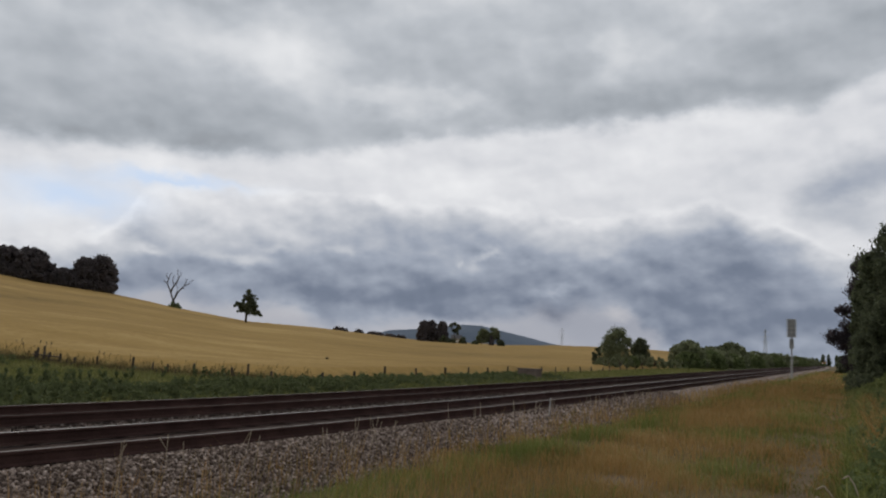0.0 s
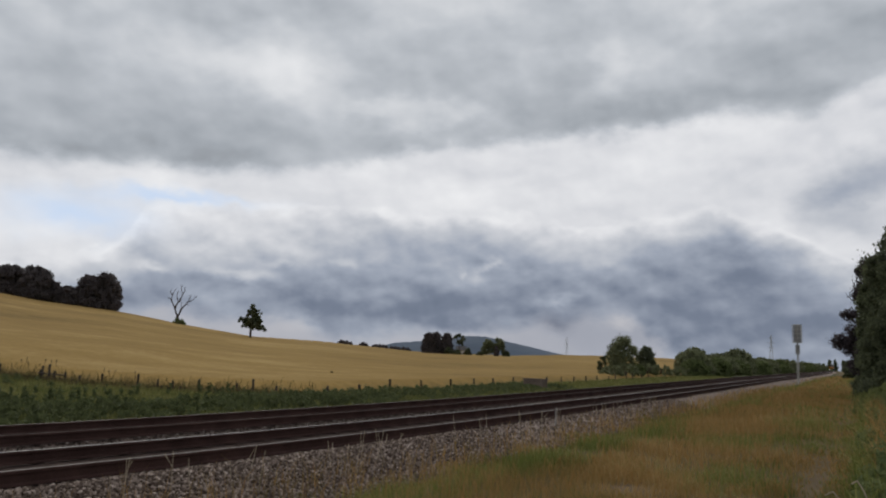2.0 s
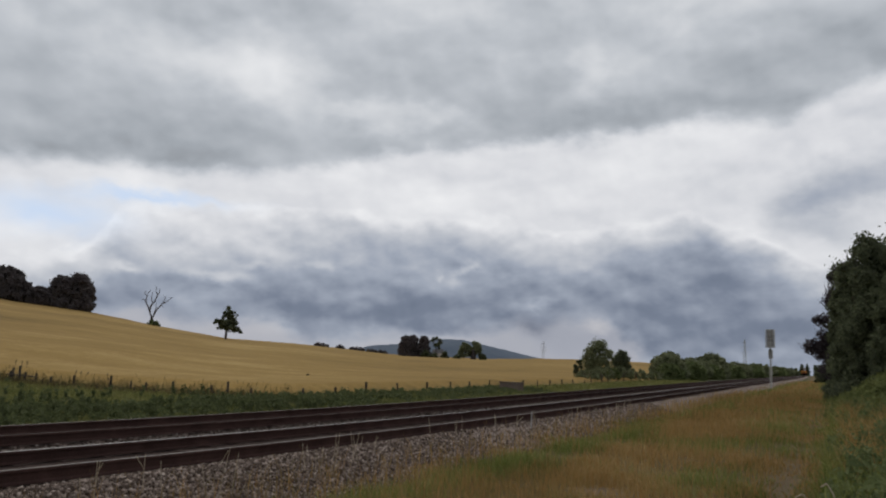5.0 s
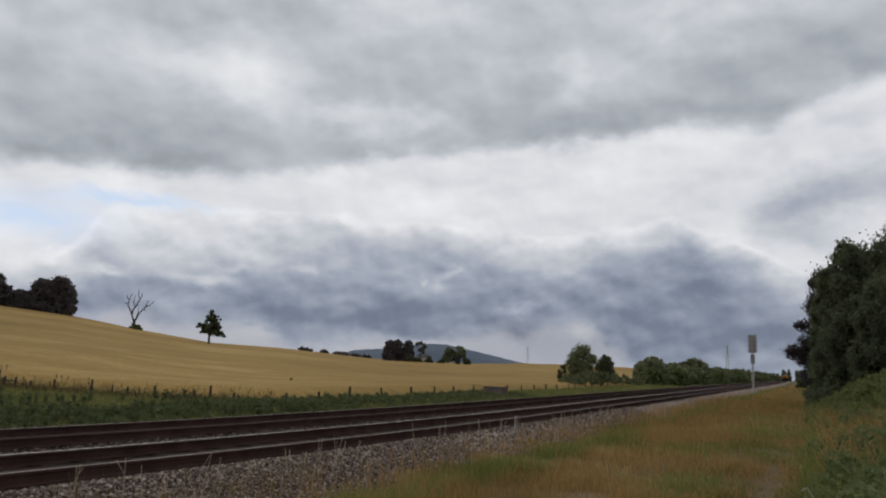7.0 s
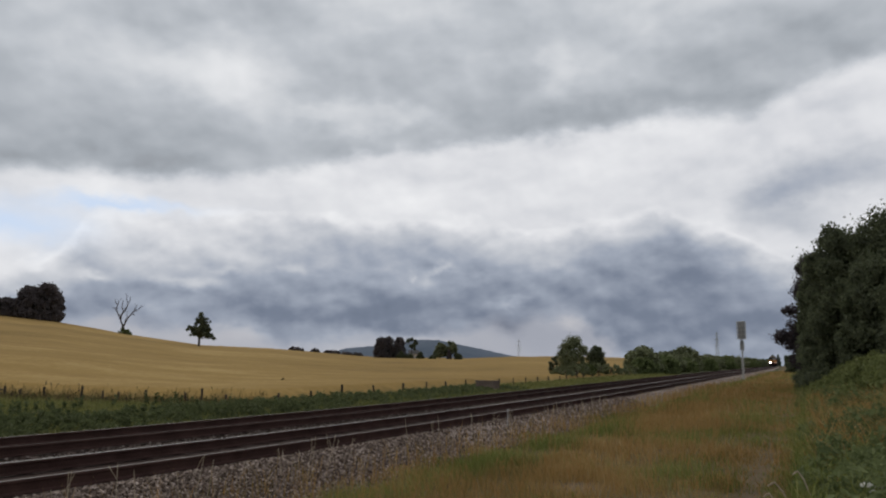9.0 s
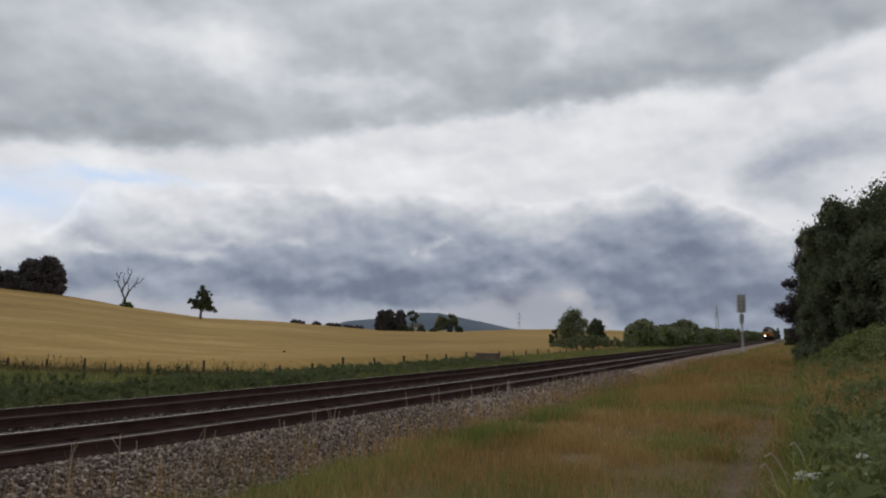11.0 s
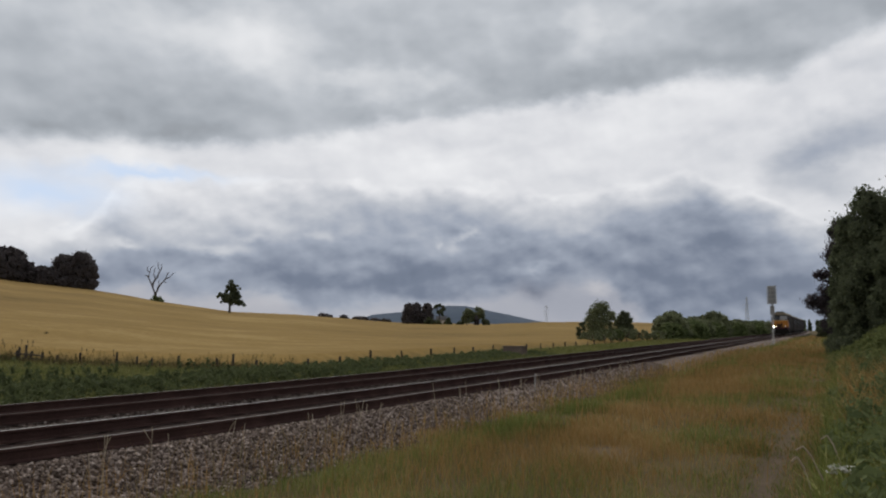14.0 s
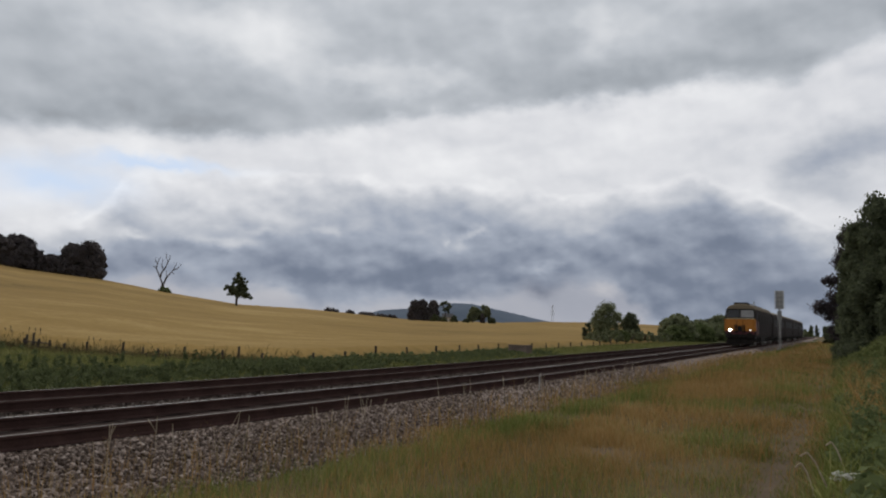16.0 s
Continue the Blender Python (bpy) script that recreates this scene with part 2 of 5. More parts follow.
    bank = lump(bank, 18.1, 4.7, 5.5, 2.01, -0.07)
    bank = lump(bank, 17.4, 8.0, 3.8, 1.45, -0.06)
    bank = lump(bank, 0.7, 7.3, 0.9, 0.32, 0.18)
    bank = lump(bank, -1.6, 7.0, 0.4, 0.24, 0.10)
    bank = lump(bank, 5.5, 5.4, 1.0, 0.40, 0.15)
    bank = lump(bank, 5.5, 3.9, 1.4, 0.64, -0.16)
    bank = lump(bank, 9.7, 3.8, 1.3, 0.40, 0.09)
    bank = lump(bank, -2.7, 2.7, 3.4, 0.48, 0.06)
    bank = lump(bank, -12.5, 3.1, 2.1, 0.56, 0.07)
    bank = lump(bank, 8.5, 8.3, 5.1, 0.80, 0.04)
    bank = lump(bank, -18.4, 9.1, 5.1, 0.80, 0.06)
    bank = lump(bank, 25.0, 4.5, 4.0, 3.2, -0.09)
    bank = lump(bank, 15.0, 7.5, 9.0, 3.0, -0.04)
    bank = lump(bank, 11.0, 3.0, 6.0, 1.2, -0.05)
    bank = lump(bank, -20.0, 8.2, 7.0, 2.0, 0.10)
    val = over(smooth(depth, -0.2, 0.5), val, bank)
    # the grey ceiling
    rise = n.math("SUBTRACT", e, outline((-28.8, 12.3), (-24.6, 12.5), (-20.4, 12.4), (-14.9, 13.2), (-8.6, 13.9), (-5.4, 15.0), (0.3, 15.7), (4.4, 16.6), (7.7, 16.7), (10.9, 16.5), (12.9, 17.4), (17.2, 17.7), (21.7, 17.1), (24.5, 18.6), (28.0, 19.2), (30.2, 19.8)))
    ceiling = n.ramp(n.math("MULTIPLY", rise, 1 / 10), (0.0, (0.50,) * 3), (0.12, (0.425,) * 3), (0.4, (0.44,) * 3), (1.0, (0.50,) * 3))
    ceiling = n.math("MULTIPLY_ADD", blotch, 0.22, ceiling)
    ceiling = n.math("MULTIPLY_ADD", big_relief, 0.30, ceiling)
    ceiling = n.math("MULTIPLY_ADD", small_relief, 0.10, ceiling)
    ceiling = lump(ceiling, -17.9, 20.5, 5.1, 1.81, 0.15)
    ceiling = lump(ceiling, -13.6, 19.7, 3.0, 2.01, 0.12)
    ceiling = lump(ceiling, -8.4, 18.2, 3.0, 0.80, 0.14)
    ceiling = lump(ceiling, -2.2, 18.2, 3.4, 0.88, 0.16)
    ceiling = lump(ceiling, -5.5, 17.1, 2.5, 0.80, 0.11)
    ceiling = lump(ceiling, -24.4, 20.7, 3.4, 1.21, 0.07)
    ceiling = lump(ceiling, -17.7, 16.3, 4.2, 1.61, -0.04)
    ceiling = lump(ceiling, -26.1, 15.6, 5.1, 1.61, -0.04)
    ceiling = lump(ceiling, -22.2, 13.9, 8.0, 0.80, -0.08)
    ceiling = lump(ceiling, -5.6, 20.6, 4.6, 1.61, -0.04)
    ceiling = lump(ceiling, -6.9, 22.8, 5.1, 1.00, -0.03)
    ceiling = lump(ceiling, 5.2, 18.0, 4.6, 1.41, -0.07)
    ceiling = lump(ceiling, 12.5, 18.4, 3.8, 1.21, -0.07)
    ceiling = lump(ceiling, 18.7, 19.1, 4.6, 1.00, -0.05)
    ceiling = lump(ceiling, 8.9, 21.5, 1.7, 2.01, 0.14)
    ceiling = lump(ceiling, 3.5, 22.2, 1.7, 1.61, 0.07)
    ceiling = lump(ceiling, 12.6, 22.1, 2.5, 1.21, 0.04)
    ceiling = lump(ceiling, 26.7, 20.8, 3.4, 1.41, -0.04)
    ceiling = lump(ceiling, 23.5, 19.5, 2.1, 1.21, 0.08)
    ceiling = lump(ceiling, 17.4, 25.3, 6.8, 1.61, 0.11)
    ceiling = lump(ceiling, -3.3, 26.2, 5.9, 1.61, 0.09)
    ceiling = lump(ceiling, -18.1, 24.5, 6.3, 1.61, -0.07)
    cover = smooth(rise, -0.5, 0.9)
    val = over(cover, val, ceiling)
    slate_tone = n.ramp(val, (0.0, (0.10, 0.125, 0.175)), (0.2, (0.165, 0.195, 0.258)), (0.36, (0.310, 0.345, 0.415)), (0.5, (0.468, 0.490, 0.535)), (0.64, (0.625, 0.635, 0.665)),
                        (0.8, (0.78, 0.785, 0.80)), (1.0, (0.90, 0.90, 0.91)))
    grey_tone = n.ramp(val, (0.0, (0.14, 0.148, 0.162)), (0.2, (0.19, 0.20, 0.22)), (0.36, (0.328, 0.355, 0.390)), (0.5, (0.462, 0.488, 0.525)), (0.64, (0.625, 0.640, 0.665)),
                       (0.8, (0.78, 0.785, 0.80)), (1.0, (0.88, 0.88, 0.89)))
    col = n.mix(cover, slate_tone, grey_tone)
    col = n.mix(haze, col, n.mix(1.0, col, (1.05, 0.99, 0.95), "MULTIPLY"))
    gap = n.math("MULTIPLY", n.math("ADD", bell(-27.8, 9.2, 4.2, 1.2), bell(-21.5, 10.8, 4.4, 0.42)), n.math("SUBTRACT", 1.0, cover), clamp=True)
    col = n.mix(gap, col, (0.54, 0.64, 0.80))
    tree.links.new(col, emit.inputs["Color"])
    emit.inputs["Strength"].default_value = 1.0
    return n.mat


def cloud_bank():
    verts, faces = [], []
    na, ne = 96, 40
    for j in range(ne + 1):
        el = radians(-1.5 + 43.5 * j / ne)
        for i in range(na + 1):
            az = radians(25.12 - 75 + 150 * i / na)
            verts.append((-4300 * math.cos(el) * math.sin(az), 4300 * math.cos(el) * math.cos(az), 4300 * math.sin(el)))
    for j in range(ne):
        for i in range(na):
            k = j * (na + 1) + i
            faces.append((k, k + na + 1, k + na + 2, k + 1))
    ob = new("cloud_backdrop", mesh_of("cloud_backdrop", verts, faces, cloud_material(), smooth=True))
    return tagged(ob, "layered grey and white overcast clouds over the fields", "sky", kind="structure")


clouds = cloud_bank()


# ---- ground ----
def ground_material():
    n = Nodes("ground", 0.95, 0.0, 0.1)
    pos = n.coords()
    sep = n.tree.nodes.new("ShaderNodeSeparateXYZ")
    n.tree.links.new(pos, sep.inputs[0])
    att = n.tree.nodes.new("ShaderNodeAttribute")
    att.attribute_name = "cover"
    cov = n.tree.nodes.new("ShaderNodeSeparateColor")
    n.tree.links.new(att.outputs["Color"], cov.inputs[0])
    # ripe cereal with faint drill lines and patches
    wide = n.noise(0.022, 6, n.coords((1, 0.6, 1)), 0.6)
    mid = n.noise(0.16, 8, n.coords((0.6, 1.0, 1)), 0.65)
    fine = n.noise(2.5, 6)
    f = n.math("ADD", n.math("ADD", n.math("MULTIPLY", wide, 0.45), n.math("MULTIPLY", mid, 0.35)), n.math("MULTIPLY", fine, 0.2))
    corn = n.ramp(f, (0.38, (0.150, 0.098, 0.032)), (0.46, (0.235, 0.155, 0.048)), (0.54, (0.285, 0.190, 0.061)), (0.62, (0.385, 0.275, 0.108)))
    g = n.math("ADD", n.math("MULTIPLY", n.noise(0.5, 4), 0.5), n.math("MULTIPLY", n.noise(6, 5), 0.5))
    rough_grass = n.ramp(g, (0.35, (0.042, 0.052, 0.022)), (0.65, (0.085, 0.092, 0.038)))
    dry = n.ramp(g, (0.35, (0.088, 0.070, 0.032)), (0.65, (0.15, 0.113, 0.054)))
    earth = n.ramp(g, (0.35, (0.095, 0.070, 0.052)), (0.65, (0.18, 0.136, 0.105)))
    far = n.ramp(n.noise(0.004, 5), (0.4, (0.06, 0.085, 0.045)), (0.6, (0.13, 0.14, 0.06)))
    c = n.mix(cov.outputs[0], rough_grass, corn)
    c = n.mix(cov.outputs[1], c, dry)
    c = n.mix(cov.outputs[2], c, earth)
    c = n.mix(att.outputs["Alpha"], c, far)
    n.color(c)
    n.bump(n.math("ADD", fine, g), 0.5, 0.05)
    return n.mat


def build_ground():
    az = np.concatenate([np.arange(-180, -30, 6.0), np.arange(-30, 64, 0.5), np.arange(64, 180, 6.0)])
    rr = np.concatenate([[0.0], np.arange(0.7, 12, 0.7), 12 * 1.035 ** np.arange(0, 170)])
    rr = rr[rr < 4500]
    aa, r2 = np.meshgrid(np.radians(az), rr[1:])
    x, y = -r2 * np.sin(aa), r2 * np.cos(aa)
    z = land(x, y)
    na = len(az)
    verts = np.concatenate([[(0, 0, float(land(0, 0)))], np.stack([x.ravel(), y.ravel(), z.ravel()], 1)])
    faces = [(0, 1 + i, 1 + (i + 1) % na) for i in range(na)]
    for j in range(len(rr) - 2):
        b = 1 + j * na
        faces += [(b + i, b + na + i, b + na + (i + 1) % na, b + (i + 1) % na) for i in range(na)]
    me = mesh_of("ground", verts, faces, ground_material(), smooth=True)
    vx, vy = verts[:, 0], verts[:, 1]
    u = vx - rail_x(vy)
    crop = ease(-0.5, 0.5, fence_side(vx, vy))
    r = np.hypot(vx, vy)
    rc = np.interp(np.degrees(np.arctan2(-vx, vy)), SKY_AZ, CREST)
    dry = ease(1.5, 2.2, u) * (1 - ease(8.0, 9.0, u)) * (1 - crop)
    bare = np.exp(-((u - 7.02) / 0.22) ** 2) * np.interp(vy, (9, 14, 20, 60), (0.8, 0.6, 0.2, 0.1)) + 0.8 * np.exp(-((vx + 3.05) / 0.5) ** 2 - ((vy - 11.85) / 0.45) ** 2)
    far = ease(60, 140, r - rc)
    att = me.color_attributes.new("cover", "FLOAT_COLOR", "POINT")
    att.data.foreach_set("color", np.stack([crop, dry, bare, far], 1).ravel())
    return tagged(new("ground", me), "rough grass verge and ripe golden cereal field rising to a low hill", "ground", kind="structure")


build_ground()


# ---- the railway ----
def ballast_material(name, gain=1.3):
    n = Nodes(name, 0.95, 0.0, 0.05)
    v = n.add("ShaderNodeTexVoronoi", Scale=22.0)
    n.put(n.coords(), v.inputs["Vector"])
    grey = n.tree.nodes.new("ShaderNodeSeparateColor")
    n.tree.links.new(v.outputs["Color"], grey.inputs[0])
    f = n.math("ADD", n.math("MULTIPLY", grey.outputs[0], 0.6), n.math("MULTIPLY", n.noise(1.0, 4), 0.4))
    c = n.ramp(f, (0.15, (0.055 * gain, 0.042 * gain, 0.036 * gain)), (0.5, (0.155 * gain, 0.124 * gain, 0.107 * gain)), (0.85, (0.34 * gain, 0.29 * gain, 0.255 * gain)))
    n.color(c)
    n.bump(n.math("SUBTRACT", 1.0, v.outputs["Distance"]), 0.9, 0.04)
    return n.mat


ballast_mat = ballast_material("ballast")
rust = two_scale("rusty_rail_side", (0.040, 0.024, 0.021), (0.080, 0.047, 0.041), 2.0, 40, 0.92, bump=0.4, dist=0.004, spec=0.05)
rail_shine = two_scale("worn_rail_head", (0.24, 0.225, 0.225), (0.38, 0.36, 0.36), 0.6, 14, 0.45, 1.0, 0.1, 0.002, 0.5)
sleeper_mat = two_scale("oily_concrete_sleeper", (0.036, 0.027, 0.024), (0.080, 0.060, 0.053), 1.5, 20, 0.95, bump=0.4, dist=0.008, spec=0.03, vary=0.4)
Y_STEPS = np.concatenate([np.arange(-40, 60, 1.0), np.arange(60, 200, 4.0), np.arange(200, 760, 12.0)])


def sweep(profile, ys, offset, close=True):
    """A cross-section (across, up) swept along the line, across taken from the near rail."""
    verts, faces = [], []
    k = len(profile)
    xs, zs = rail_x(ys), rail_z(ys)
    for x0, y0, z0 in zip(xs, ys, zs):
        verts += [(x0 + offset + px, y0, z0 + pz) for px, pz in profile]
    for j in range(len(ys) - 1):
        for i in range(k if close else k - 1):
            a, b = j * k + i, j * k + (i + 1) % k
            faces.append((a, a + k, b + k, b))
    if close:
        faces.append(tuple(range(k)))
        faces.append(tuple(range((len(ys) - 1) * k, len(ys) * k))[::-1])
    return verts, faces


RAIL = [(-0.070, -0.159), (-0.070, -0.148), (-0.012, -0.128), (-0.010, -0.045), (-0.035, -0.036), (-0.035, -0.009), (-0.027, -0.001),
        (0.027, -0.001), (0.035, -0.009), (0.035, -0.036), (0.010, -0.045), (0.012, -0.128), (0.070, -0.148), (0.070, -0.159)]


def ballast_bed():
    prof = [(-7.3, -0.62), (-6.6, -0.42), (-5.75, -0.21), (-5.35, -0.165), (-5.02, -0.20), (-3.30, -0.20), (-3.0, -0.165), (-2.45, -0.155), (-1.9, -0.165), (-1.62, -0.20),
            (0.10, -0.20), (0.14, -0.185), (0.45, -0.165), (0.66, -0.21), (1.1, -0.37), (1.55, -0.50), (1.9, -0.60)]
    v, f = sweep(prof, Y_STEPS, 0, close=False)
    v = [(x, y, z + 0.018 * noise.noise((x * 1.7, y * 1.7, 0))) for x, y, z in v]
    me = mesh_of("ballast_bed", v, f, [ballast_mat, ballast_material("oily_ballast", 0.5)], smooth=True)
    for i, p in enumerate(me.polygons):
        p.material_index = 1 if 4 <= i % (len(prof) - 1) <= 10 else 0
    ob = new("ballast_bed", me)
    return tagged(ob, "grey-brown crushed stone ballast under two tracks", "ballast", kind="structure")


ballast = ballast_bed()


# Oily stones; the rails' shadow is also put into this dark colour.
four_foot = two_scale("shaded_oily_four_foot", (0.038, 0.028, 0.025), (0.088, 0.066, 0.059), 1.0, 22, 0.95, bump=0.9, dist=0.03, spec=0.03)
dull_head = two_scale("dull_rail_head", (0.030, 0.021, 0.018), (0.055, 0.041, 0.035), 0.6, 14, 0.8, 0.3, 0.1, 0.002, 0.4)


mid_head = two_scale("half_worn_rail_head", (0.10, 0.085, 0.080), (0.18, 0.158, 0.148), 0.6, 14, 0.5, 0.9, 0.1, 0.002, 0.5)


def sleeper_mesh():
    bm = bmesh.new()
    box(bm, -1.27, 1.27, -0.13, 0.13, -0.12, 0.0, 0.02)
    for side in (-0.7525, 0.7525):
        box(bm, side - 0.16, side + 0.16, -0.075, 0.075, 0.0, 0.012)
    me = bpy.data.meshes.new("sleeper")
    bm.to_mesh(me)
    bm.free()
    me.materials.append(sleeper_mat)
    return me


def build_track(offset, label, heads):
    track = thing("railway_track", Matrix(), label, "railway track", "parallel tracks", "structure")
    for o, head in zip((offset, offset - 1.505), heads):
        v, f = sweep(RAIL, Y_STEPS, o)
        me = mesh_of("rail", v, f, [rust, head])
        k = len(RAIL)
        for j in range(len(Y_STEPS) - 1):
            for i in (6,):
                me.polygons[j * k + i].material_index = 1
        part_of("rail", me, track, "rusty steel rail with a worn bright head" if head is not dull_head else "rusty steel rail with a dull head")
    v, f = sweep([(-1.62, -0.182), (-1.45, -0.180), (-0.75, -0.180), (-0.07, -0.180), (0.12, -0.180)], Y_STEPS, offset, close=False)
    v = [(x, y, z + 0.012 * noise.noise((x * 3, y * 3, 4))) for x, y, z in v]
    part_of("dirty_stone_strip", mesh_of("dirty_stone_strip", v, f, four_foot), track, "oily stones between the rails, darkened further for rail shade")
    me = sleeper_mesh()
    step, rest = 0.7, []
    for i in range(-12, 900):
        y = i * step
        m = pose(float(rail_x(y)) + offset - 0.7525, y, float(rail_z(y)) - 0.172)
        if i < 128:
            ob = part_of("sleeper", me, track)
            ob.matrix_basis = m
        elif i < 420:
            rest.append(m)
    base = [v.co.copy() for v in me.vertices]
    polys = [tuple(p.vertices) for p in me.polygons]
    verts = [tuple(m @ v) for m in rest for v in base]
    faces = [tuple(a + k * len(base) for a in p) for k in range(len(rest)) for p in polys]
    tagged(part_of("far_sleepers", mesh_of("far_sleepers", verts, faces, sleeper_mat), track), kind="stuff")
    return track


build_track(0.0, "near railway track of rusty rails with polished heads", (mid_head, rail_shine))
build_track(-3.405, "far railway track of rusty rails on dark sleepers", (dull_head, mid_head))


# loose stones of the ballast
def stone_shape(seed):
    rng = np.random.default_rng(seed)
    bm = bmesh.new()
    bmesh.ops.create_icosphere(bm, subdivisions=1, radius=1)
    for v in bm.verts:
        v.co *= 0.68 + 0.5 * rng.random()
        v.co.z *= 0.7
    return bm


def stones():
    n = Nodes("loose_stone", 0.94, 0.0, 0.08)
    f = n.math("ADD", n.math("MULTIPLY", n.island(), 0.72), n.math("MULTIPLY", n.noise(5, 4), 0.28))
    n.color(n.ramp(f, (0.1, (0.048, 0.035, 0.028)), (0.5, (0.140, 0.108, 0.089)), (0.74, (0.29, 0.236, 0.200)), (0.95, (0.60, 0.52, 0.46))))
    n.bump(n.noise(60, 4), 0.4, 0.004)
    loose = n.mat
    n = Nodes("oily_stone", 0.95, 0.0, 0.05)
    f = n.math("ADD", n.math("MULTIPLY", n.island(), 0.7), n.math("MULTIPLY", n.noise(5, 4), 0.3))
    n.color(n.ramp(f, (0.1, (0.030, 0.023, 0.020)), (0.6, (0.085, 0.068, 0.059)), (0.95, (0.24, 0.205, 0.185))))
    oily = n.mat
    n = Nodes("single_stone", 0.94, 0.0, 0.08)
    f = n.math("ADD", n.math("MULTIPLY", n.random(), 0.8), n.math("MULTIPLY", n.noise(3, 4), 0.2))
    n.color(n.ramp(f, (0.1, (0.048, 0.035, 0.028)), (0.5, (0.140, 0.108, 0.089)), (0.74, (0.29, 0.236, 0.200)), (0.95, (0.60, 0.52, 0.46))))
    single = n.mat
    meshes, shapes = [], []
    for k in range(6):
        bm = stone_shape(k)
        me = bpy.data.meshes.new("stone")
        bm.to_mesh(me)
        bm.free()
        me.materials.append(single)
        meshes.append(me)
        shapes.append((np.array([v.co[:] for v in me.vertices]), np.array([p.vertices[:] for p in me.polygons])))
    rng = np.random.default_rng(77)

    def spot(u, y):
        z = float(rail_z(y)) + np.interp(u, (-7.3, -6.6, -5.75, -5.35, -3.0, -2.45, -1.9, 0.1, 0.45, 0.66, 1.1, 1.55, 1.9), (-0.62, -0.42, -0.21, -0.165, -0.165, -0.155, -0.165, -0.185, -0.165, -0.21, -0.37, -0.50, -0.56))
        return float(rail_x(y)) + u, y, z

    for i in range(300):
        u, y = 0.35 + 1.4 * rng.random(), 5.2 + 4.3 * rng.random()
        ob = part_of("stone", meshes[i % 6], ballast)
        x, y, z = spot(u, y)
        ob.matrix_basis = Matrix.LocRotScale((x, y, z + 0.012), Euler(rng.random(3) * 6.28), Vector((1, 1, 1)) * (0.015 + 0.018 * rng.random()))
    shoulder = [(17000, 0.13, 1.85, 4.8, 16), (5200, 0.13, 1.8, 14, 36)]
    between = [(2400, -3.2, -1.7, 3, 26), (1400, -6.6, -5.1, 5, 28)]
    for name, plan, material in (("loose_stones", shoulder, loose), ("oily_stones", between, oily)):
        verts, faces, k = [], [], 0
        for count, u0, u1, y0, y1 in plan:
            for i in range(count):
                u, y = u0 + (u1 - u0) * rng.random(), y0 + (y1 - y0) * rng.random()
                sv, sf = shapes[rng.integers(6)]
                s = (0.013 + 0.020 * rng.random()) * (1 + max(0, y - 14) * 0.02)
                e = Euler(rng.random(3) * 6.28).to_matrix()
                verts.append(sv @ np.array(e).T * s + np.array(spot(u, y)) + (0, 0, s * 0.35))
                faces.append(sf + k)
                k += len(sv)
        me = mesh_of(name, np.concatenate(verts), np.concatenate(faces), material)
        tagged(part_of(name, me, ballast), kind="stuff")


stones()


# ---- plants ----
leaf_dark = leaf_material("dark_leaves", (0.078, 0.091, 0.058), (0.155, 0.180, 0.100))
leaf_mid = leaf_material("green_leaves", (0.090, 0.120, 0.050), (0.215, 0.255, 0.110))
leaf_purple = leaf_material("purple_leaves", (0.056, 0.048, 0.056), (0.115, 0.098, 0.104))
leaf_olive = leaf_material("olive_leaves", (0.130, 0.150, 0.086), (0.255, 0.280, 0.155))
# Copper tone of the far trees, lightened for aerial haze in the colour.
leaf_copper = leaf_material("hazed_copper_leaves", (0.104, 0.094, 0.096), (0.158, 0.142, 0.144))
leaf_nettle = leaf_material("nettle_leaves", (0.080, 0.098, 0.046), (0.150, 0.175, 0.076))
leaf_bright = leaf_material("fresh_bank_leaves", (0.110, 0.135, 0.050), (0.225, 0.250, 0.095))
bark = two_scale("bark", (0.045, 0.034, 0.026), (0.13, 0.105, 0.085), 1.5, 18, 0.95, bump=0.8, dist=0.03)
dead_wood = two_scale("dead_wood", (0.055, 0.050, 0.048), (0.135, 0.125, 0.118), 1.0, 14, 0.9, bump=0.6, dist=0.03)


